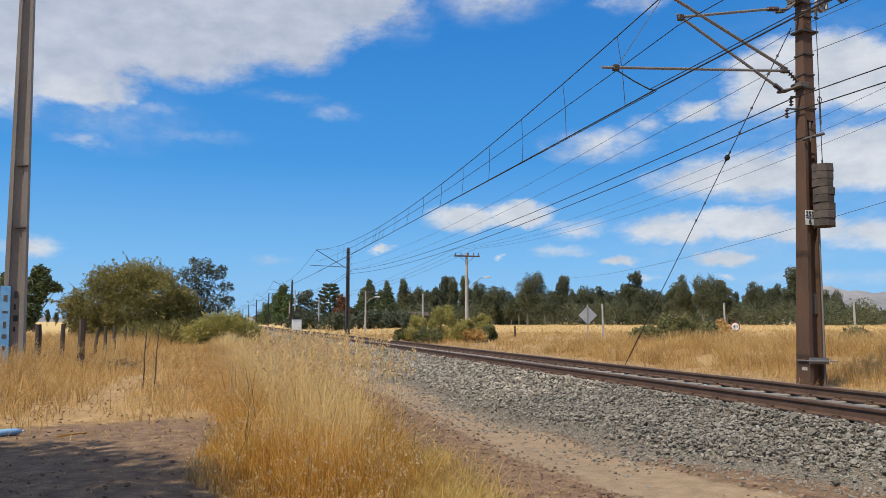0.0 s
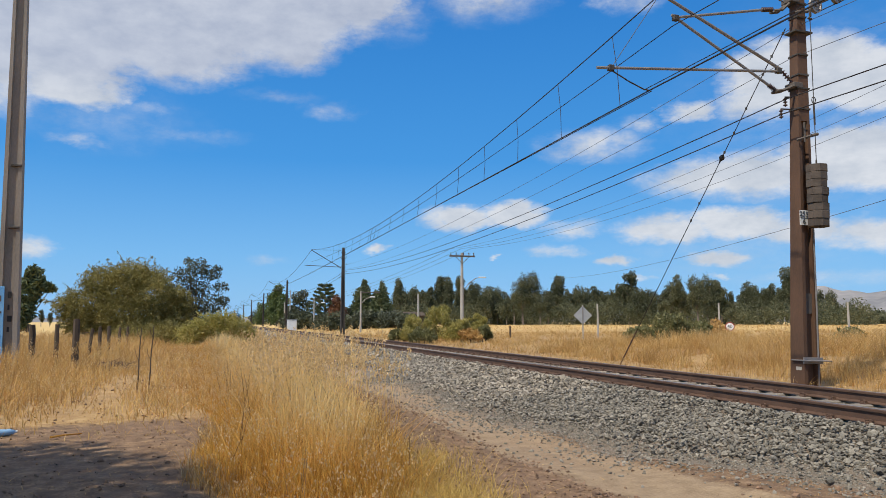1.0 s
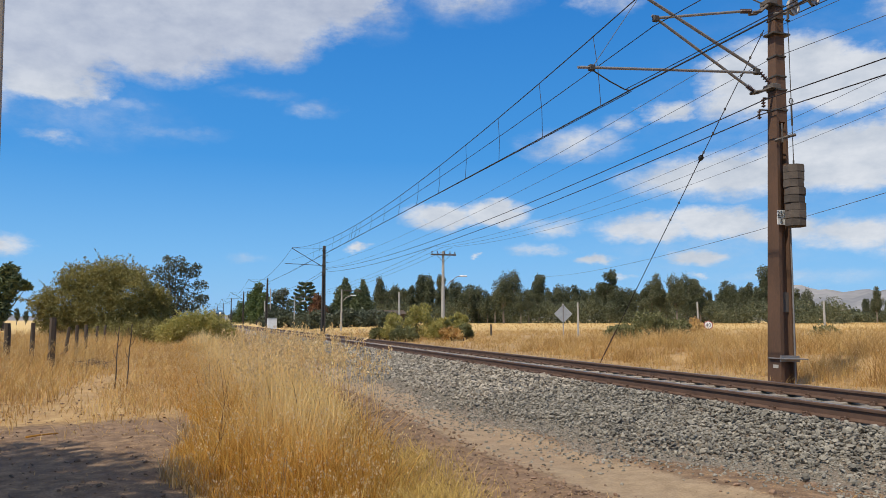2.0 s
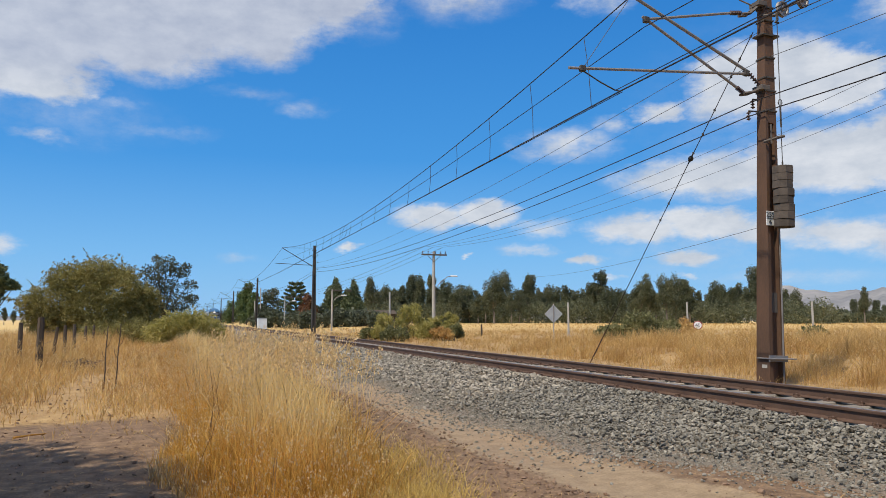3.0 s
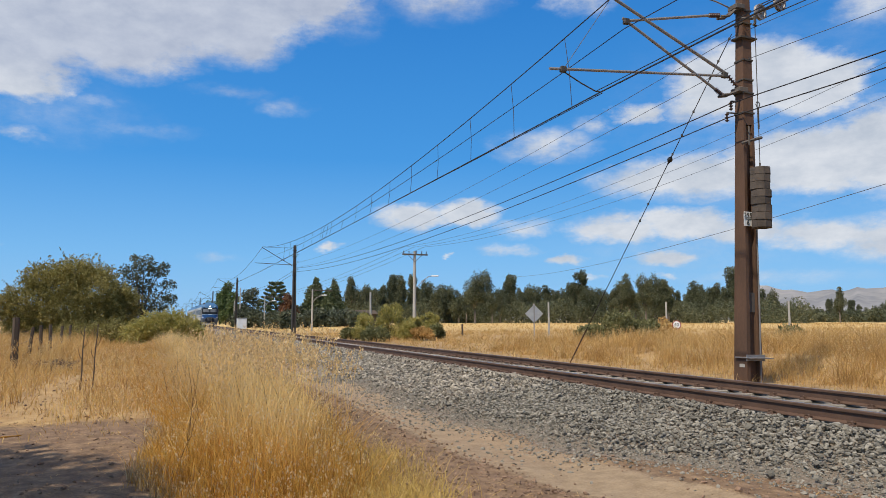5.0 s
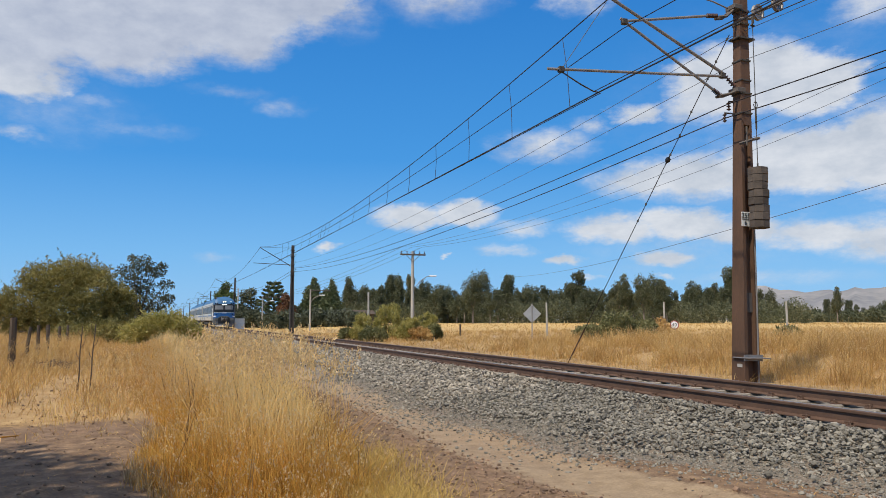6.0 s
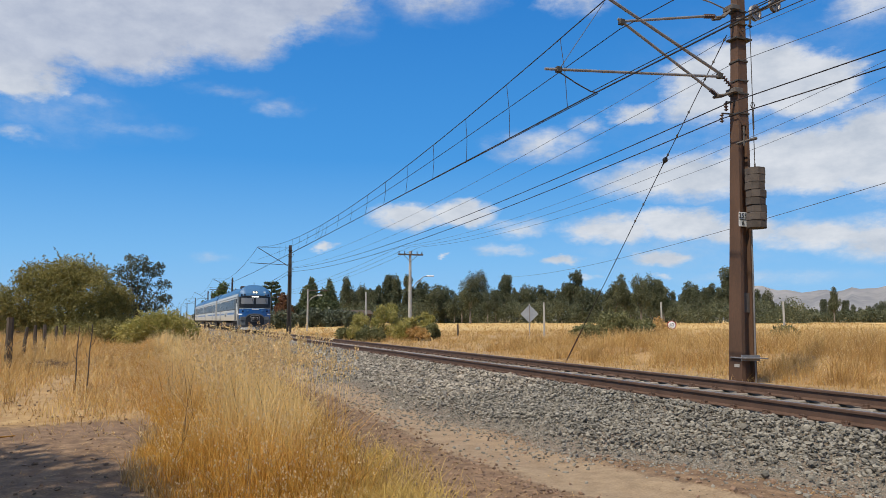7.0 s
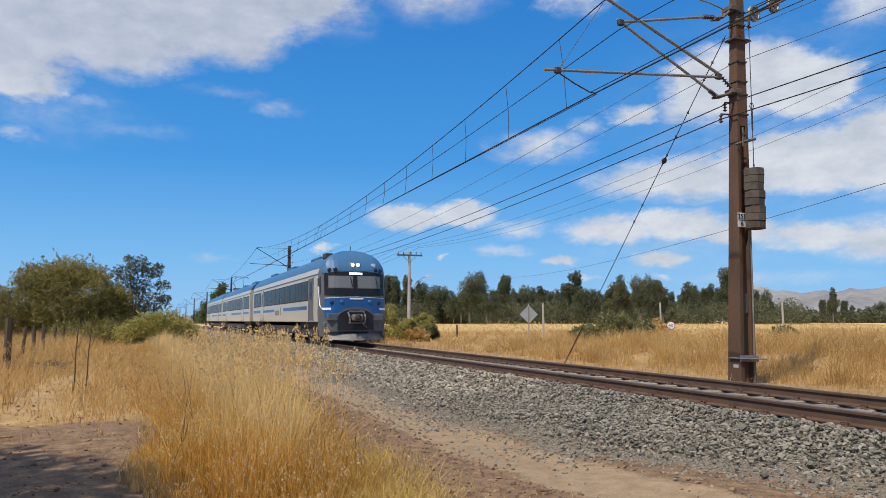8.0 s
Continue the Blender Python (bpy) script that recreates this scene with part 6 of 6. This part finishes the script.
def make_train():
    train = thing("passenger_train", pose(TX, 330, RAIL_Z), "blue and cream electric passenger train with lit headlamps", "train")
    start = [1.35, 1.35 + CAR + 0.7, 1.35 + 2 * (CAR + 0.7)]
    for c, y0 in enumerate(start):
        y1 = y0 + CAR - (1.35 if c == 0 else 0)
        body = part("car_body", car_shell(bmesh.new(), y0, y1, 0.98, 3.42, 10), M_TBODY, train, "cream car body", smooth=False)
        part("roof", car_shell(bmesh.new(), y0 + 0.01, y1 - 0.01, 3.43, ROOF, 9), M_TROOF, train, "faded blue curved roof", smooth=False)
        for s in (-1, 1):
            # gutter, window band, panes, stripe and doors
            part("gutter", side_box(bmesh.new(), s, y0, y1, 3.12, 3.17, 0.012), M_TGREY, body, "dark rain gutter")
            doors = [y0 + (1.6 if c == 0 else 5.2), y1 - 5.2]
            for d in doors:
                door = part("door", side_box(bmesh.new(), s, d - 0.55, d + 0.55, 1.05, 3.02, 0.014), M_TGREY if d == doors[0] and c == 0 else M_TBODY, body, "sliding car door")
                part("door_window", side_box(bmesh.new(), s, d - 0.3, d + 0.3, 2.0, 2.85, 0.02), M_TGLASS, body, "dark door window")
                for e in (-0.58, 0.58):
                    part("door_seam", side_box(bmesh.new(), s, d + e - 0.03, d + e + 0.03, 1.0, 3.05, 0.018), M_TGREY, body)
            spans = [(doors[0] + 0.75, doors[1] - 0.75)] + ([(doors[1] + 0.75, y1 - 0.5)]) + ([(y0 + 0.5, doors[0] - 0.75)] if c else [])
            for a, b in spans:
                n = max(1, round((b - a) / 1.75))
                part("window_band", side_box(bmesh.new(), s, a, b, 1.98, 2.96, 0.006), M_TDARK, body, "dark window band")
                for i in range(n):
                    w = (b - a) / n
                    part("window", side_box(bmesh.new(), s, a + i * w + 0.05, a + (i + 1) * w - 0.05, 2.03, 2.91, 0.012), M_TGLASS, body, "tinted window")
                part("blue_stripe", side_box(bmesh.new(), s, a + 0.3, min(b, a + (7.5 if c == 0 else 9.0)), 1.56, 1.74, 0.006), M_TBLUE, body, "blue stripe")
                if b - a > 14.5:
                    part("blue_stripe", side_box(bmesh.new(), s, b - 5.0, b, 1.56, 1.72, 0.006), M_TBLUE, body, "blue stripe")
            if c == 0:
                for dy, h in ((0.0, 0.6), (0.55, 0.34), (0.85, 0.34), (1.2, 0.5), (1.55, 0.34), (1.9, 0.34)):
                    part("lettering_bar", side_box(bmesh.new(), s, 12.2 + dy, 12.4 + dy, 1.35, 1.35 + h * 0.8, 0.006), M_TSTEEL, body, "grey bar of faded lettering")
        # roof boxes and underframe
        for k in range(3):
            yy = y0 + 4 + k * 7.5
            part("roof_unit", boxed(-0.6, 0.6, yy, yy + 2.2, ROOF - 0.12, ROOF + 0.05, 0.04), M_TROOF, train, "low roof unit")
        for yy in (y0 + 3.2, y1 - 3.2):
            bog = part("bogie", boxed(-1.2, 1.2, yy - 1.9, yy + 1.9, 0.3, 0.74, 0.04), M_TDARK, train, "dark dusty bogie")
            for wy in (yy - 1.25, yy + 1.25):
                for s in (-1, 1):
                    part("wheel", lathe(bmesh.new(), [(0.46, -0.07), (0.46, 0.0), (0.485, 0.02), (0.485, 0.05), (0.1, 0.06)], 20, pose(s * (GAUGE / 2), wy, 0.462, 0, -90 * s, 0)), M_TDARK, bog, "steel wheel")
            for s in (-1, 1):
                part("axle_frame", boxed(s * 1.05 - 0.08, s * 1.05 + 0.08, yy - 1.75, yy + 1.75, 0.5, 0.75, 0.03), M_TDARK, bog)
        # boxes stretched nearly end to end so that the underside stays dark
        for k, (a, b, z) in enumerate(((5.1, 9.5, 0.35), (9.7, 13.0, 0.42), (13.2, 17.2, 0.38), (17.4, 20.4, 0.44))):
            part("underfloor_box", boxed(-1.3, 1.3, y0 + a, min(y0 + b, y1 - 5.2), z, 0.98, 0.04), M_TDARK, train, "dusty underfloor equipment box")
        # full-length dark bar added in place of the shadow beneath the floor
        part("sole_bar", boxed(-1.3, 1.3, y0 + 0.1, y1 - 0.1, 0.74, 0.985, 0.02), M_TDARK, train, "dark bar added for the shadow under the floor")
        if c < 2:
            part("gangway", boxed(-0.75, 0.75, y1 - 0.02, y1 + 0.74, 1.0, 3.5, 0.05), M_TDARK, train, "dark gangway bellows")
    # pantograph on the middle car
    pan = part("pantograph", boxed(-0.6, 0.6, 49.5, 51.3, ROOF + 0.1, ROOF + 0.2, 0.02), M_TDARK, train, "raised pantograph")
    for s in (-1, 1):
        part("pantograph_arm", tube(bmesh.new(), [(s * 0.45, 49.7, ROOF + 0.2), (s * 0.5, 51.6, ROOF + 0.85), (s * 0.35, 50.2, ROOF + 1.4)], 0.03, 5), M_TDARK, pan)
    part("contact_strip", tube(bmesh.new(), [(-0.95, 50.2, ROOF + 1.3), (-0.6, 50.2, ROOF + 1.42), (0.6, 50.2, ROOF + 1.42), (0.95, 50.2, ROOF + 1.3)], 0.035, 5), M_TDARK, pan)

    # cab
    cab = part("cab_shell", bmesh_cab(), M_TGREY, train, "grey cab shell", smooth=False)
    wide = lambda z: half_width(z) - 0.01
    part("hood", bmesh_hood(), M_TROOF, train, "blue domed cab roof", smooth=True)
    xs = spread_x(-1.36, 1.36)
    arch = lambda x: 3.13 + 0.13 * (1 - (x / 1.4) ** 2)
    front_patch("hood_front", spread_x(-1.42, 1.42, 18), lambda x: 3.13 + 0.13 * (1 - (min(abs(x), 1.4) / 1.4) ** 2), lambda x: 3.2 + 1.0 * max(1 - (abs(x) / 1.47) ** 2.2, 0) ** 0.5, 0.02, M_TROOF, train, "blue brow over the windscreen", 8)
    scr = front_patch("windscreen", xs, lambda x: 2.12 + 0.02 * abs(x), lambda x: arch(x) - 0.02, 0.015, M_TGLASS, train, "dark cab windscreen", 6)
    # lighter grey sheets on the glass, painted for its reflection
    for a, b in ((-1.2, -0.13), (0.08, 1.15)):
        front_patch("pane_reflection", spread_x(a, b, 5), lambda x: 2.5, lambda x: 3.02, 0.026, M_TREFLECT, scr, "pale pane with a reflection painted in grey", 2, 0.012)
        front_patch("windscreen_frame", spread_x(a - 0.03, b + 0.03, 5), lambda x: 2.46, lambda x: 2.5, 0.03, M_TGREY, scr, "", 1, 0.012)
    for x in (-0.25, 0.92):
        part("wiper", tube(bmesh.new(), [(x, nose(x, 2.9) - 0.05, 2.95), (x + 0.08, nose(x, 2.5) - 0.06, 2.52)], 0.018, 5), M_BLACK, scr)
    front_patch("lower_front", xs, lambda x: 1.15 + 0.45 * max(1 - (abs(x) / 0.94) ** 3, 0) + 0.0 * x, lambda x: 2.09 - 0.05 * abs(x), 0.02, M_TBLUE, train, "blue lower front", 6)
    front_patch("pale_line", xs, lambda x: 2.075 - 0.05 * abs(x), lambda x: 2.1 - 0.045 * abs(x), 0.028, M_FLOOD, train, "", 1, 0.02)
    front_patch("emblem", spread_x(-0.3, 0.32, 4), lambda x: 1.97, lambda x: 2.04, 0.035, M_TWHITE, train, "small white emblem bar", 1, 0.02)
    for s in (-1, 1):
        front_patch("white_flash", spread_x(*sorted((s * 1.1, s * 1.44)), 4), lambda x: 1.50, lambda x: 1.6, 0.03, M_TWHITE, train, "white flash", 1, 0.02)
        part("white_side_line", tube(bmesh.new(), [(s * 1.47, 1.3, 3.0), (s * 1.475, 1.05, 2.6), (s * 1.475, 0.95, 2.1), (s * 1.47, 0.75, 1.7), (s * 1.44, 0.45, 1.55)], 0.022, 5), M_TWHITE, train, "curved white line")
        part("cab_window", side_box(bmesh.new(), s, 0.72, 1.2, 2.2, 3.0, 0.012), M_TGLASS, train, "dark cab side window")
        b = part("buffer_box", boxed(s * 1.02 - 0.24, s * 1.02 + 0.24, 0.0, 0.5, 1.02, 1.34, 0.03), M_TGREY, train, "dark grey square buffer")
        for dx in (-0.11, 0.13):
            x = s * 1.05 + dx
            lamp = part("marker_lamp", lathe(bmesh.new(), [(0.085, -0.05), (0.085, 0.05), (0.05, 0.06)], 14, pose(x, nose(x, 3.3) - 0.03, 3.3 - 0.1 * (abs(x) - 1.0), 90, 0, 0)), M_BLUELAMP, train, "dark round marker lamp", smooth=True)
        for dx, z in ((-0.26, 1.82), (0.16, 1.86)):
            x = s * 1.0 - s * dx * 1.0 - s * 0.2
            part("lower_lamp", lathe(bmesh.new(), [(0.09, -0.05), (0.09, 0.04), (0.05, 0.05)], 14, pose(x, nose(x, z) - 0.01, z, 90, 0, 0)), M_TROOF if dx > 0 else M_BLUELAMP, train, "round lamp", smooth=True)
    house = part("headlamp_housing", boxed(-0.26, 0.26, nose(0, 3.5) - 0.05, nose(0, 3.5) + 0.25, 3.41, 3.63, 0.06), M_TSTEEL, train, "headlamp housing")
    for x in (-0.12, 0.12):
        part("headlamp", lathe(bmesh.new(), [(0.08, -0.02), (0.08, 0.02), (0.045, 0.035)], 16, pose(x, nose(0, 3.5) - 0.06, 3.52, 90, 0, 0)), M_LAMP, house, "lit warm white headlamp", smooth=True)
    part("destination_sign", boxed(-0.3, 0.3, nose(0, 3.1) - 0.05, nose(0, 3.1) + 0.1, 3.08, 3.17, 0.01), M_SIGN, train, "lit white destination sign")
    part("roof_light", boxed(0.75, 0.95, nose(0.85, 3.5) - 0.03, nose(0.85, 3.5) + 0.1, 3.46, 3.6, 0.01), M_FLOOD, train)
    part("horn_box", boxed(-1.15, -0.75, 1.3, 1.9, 3.85, 4.12, 0.04), M_TDARK, train, "dark roof horn box")
    part("antenna", tube(bmesh.new(), [(0.0, 1.2, 4.1), (0.0, 1.2, 4.45)], 0.02, 5), M_TDARK, train)
    # coupler recess as a flat black sheet for its shade, coupler and plough
    front_patch("recess_shade", spread_x(-0.82, 0.82, 14), lambda x: 0.62, lambda x: 1.12 + 0.42 * max(1 - (abs(x) / 0.84) ** 3, 0), 0.03, M_BLACK, train, "black panel standing in for the shaded coupler recess", 4)
    front_patch("recess_rim", spread_x(-0.9, 0.9, 14), lambda x: 1.1 + 0.42 * max(1 - (abs(x) / 0.92) ** 3, 0), lambda x: 1.17 + 0.45 * max(1 - (abs(x) / 0.94) ** 3, 0), 0.05, M_TGREY, train, "dark recess rim", 1)
    cp = part("coupler", boxed(-0.24, 0.24, -0.42, 0.2, 1.02, 1.3, 0.05), M_TSTEEL, train, "grey automatic coupler")
    for z0, z1, xa, xb in ((1.4, 1.47, -0.36, 0.36), (0.9, 0.97, -0.36, 0.36)):
        part("coupler_frame", boxed(xa, xb, -0.2, -0.1, z0, z1, 0.01), M_TSTEEL, cp, "pale steel coupler frame bar")
    part("coupler_face", lathe(bmesh.new(), [(0.15, -0.05), (0.13, 0.04), (0.06, 0.05)], 14, pose(0, -0.45, 1.18, 90, 0, 0)), M_TDARK, cp, smooth=True)
    part("air_hose", tube(bmesh.new(), [(0.1, -0.35, 1.05), (0.25, -0.45, 0.86), (0.4, -0.4, 0.72)], 0.025, 6), M_RUST, cp, "rusty air hose")
    for s in (-1, 1):
        part("coupler_link", tube(bmesh.new(), [(s * 0.36, 0.0, 1.4), (s * 0.36, -0.3, 1.2), (s * 0.33, -0.3, 0.95)], 0.04, 6), M_TSTEEL, cp)
    bm = bmesh.new()
    rows = []
    for x in spread_x(-1.32, 1.32, 10):
        u = abs(x) / 1.32
        rows.append([bm.verts.new((x, -0.25 + 0.5 * u ** 1.5, 0.16 + 0.03 * u)), bm.verts.new((x, -0.08 + 0.45 * u ** 1.5, 0.42)), bm.verts.new((x, 0.12 + 0.35 * u ** 1.5, 0.5 + 0.42 * sstep_f(u, 0.35, 0.6)))])
    for a, b in zip(rows, rows[1:]):
        for j in (0, 1):
            bm.faces.new((a[j], b[j], b[j + 1], a[j + 1]))
    geo = bmesh.ops.extrude_face_region(bm, geom=list(bm.faces))["geom"]
    bmesh.ops.translate(bm, vec=(0, 0.06, 0), verts=[v for v in geo if isinstance(v, bmesh.types.BMVert)])
    part("snow_plough", bm, M_TSTEEL, train, "grey bent steel track plough")
    for s in (-1, 1):
        part("cab_skirt", boxed(s * 1.3 - 0.09, s * 1.3 + 0.09, 0.25, 1.3, 0.3, 0.98, 0.05), M_TGREY, train, "dark grey cab skirt")
        part("mirror", boxed(s * 1.56 - 0.05, s * 1.56 + 0.05, 0.62, 0.7, 2.55, 2.95, 0.02), M_TGREY, train, "dark cab mirror")
        part("cab_step", boxed(s * 1.36 - 0.08, s * 1.36 + 0.08, 1.5, 1.95, 0.45, 0.5, 0.01), M_TSTEEL, train)
    for z in (3.22, 3.32):
        part("brow_seam", tube(bmesh.new(), [(x, nose(x, z + 0.02) - 0.02, z - 0.03 * x * x) for x in spread_x(-1.2, 1.2, 8)], 0.008, 4), M_TGREY, train)
    return train


def sstep_f(x, a, b):
    t = max(0.0, min(1.0, (x - a) / (b - a)))
    return t * t * (3 - 2 * t)


def bmesh_cab():
    """The cab's skin: the front's outline swept back to the first car."""
    bm = bmesh.new()
    zs = [0.55 + (3.42 - 0.55) * i / 16 for i in range(17)]
    cols = []
    for x in [-1 + 2 * i / 18 for i in range(19)]:
        col = []
        for z in zs:
            w = half_width(z)
            col.append((x * w, nose(x * w, z), z))
        cols.append(col)
    front = [[bm.verts.new(p) for p in c] for c in cols]
    for a, b in zip(front, front[1:]):
        for j in range(16):
            bm.faces.new((a[j], b[j], b[j + 1], a[j + 1]))
    for edge, s in ((front[0], -1), (front[-1], 1)):
        back = [bm.verts.new((v.co.x, 1.36, v.co.z)) for v in edge]
        for j in range(16):
            bm.faces.new((edge[j], back[j], back[j + 1], edge[j + 1]) if s < 0 else (edge[j], edge[j + 1], back[j + 1], back[j]))
    return bm


def bmesh_hood():
    bm = bmesh.new()
    zs = [3.40 + (ROOF - 3.40) * (i / 10) ** 0.7 for i in range(11)]
    rings = []
    for z in zs:
        w = half_width(z)
        ring = []
        for i in range(17):
            x = (-1 + 2 * i / 16) * w
            ring.append(bm.verts.new((x, min(nose(x, z), 1.3) + 0.01, z)))
        rings.append(ring)
    for a, b in zip(rings, rings[1:]):
        for i in range(16):
            bm.faces.new((a[i], a[i + 1], b[i + 1], b[i]))
    for i in (0, 16):
        edge = [r[i] for r in rings]
        back = [bm.verts.new((v.co.x, 1.38, v.co.z)) for v in edge]
        for j in range(10):
            bm.faces.new((edge[j], edge[j + 1], back[j + 1], back[j]))
    bmesh.ops.remove_doubles(bm, verts=bm.verts, dist=1e-4)
    return bm


TRAIN = make_train()


def motions():
    rows = [(t, pose(TX, 33.0 + 37.0 * (8 - t), RAIL_Z)) for t in (0, 1, 2, 3, 4, 5, 6, 7, 8)]
    walk(TRAIN, rows)


motions()
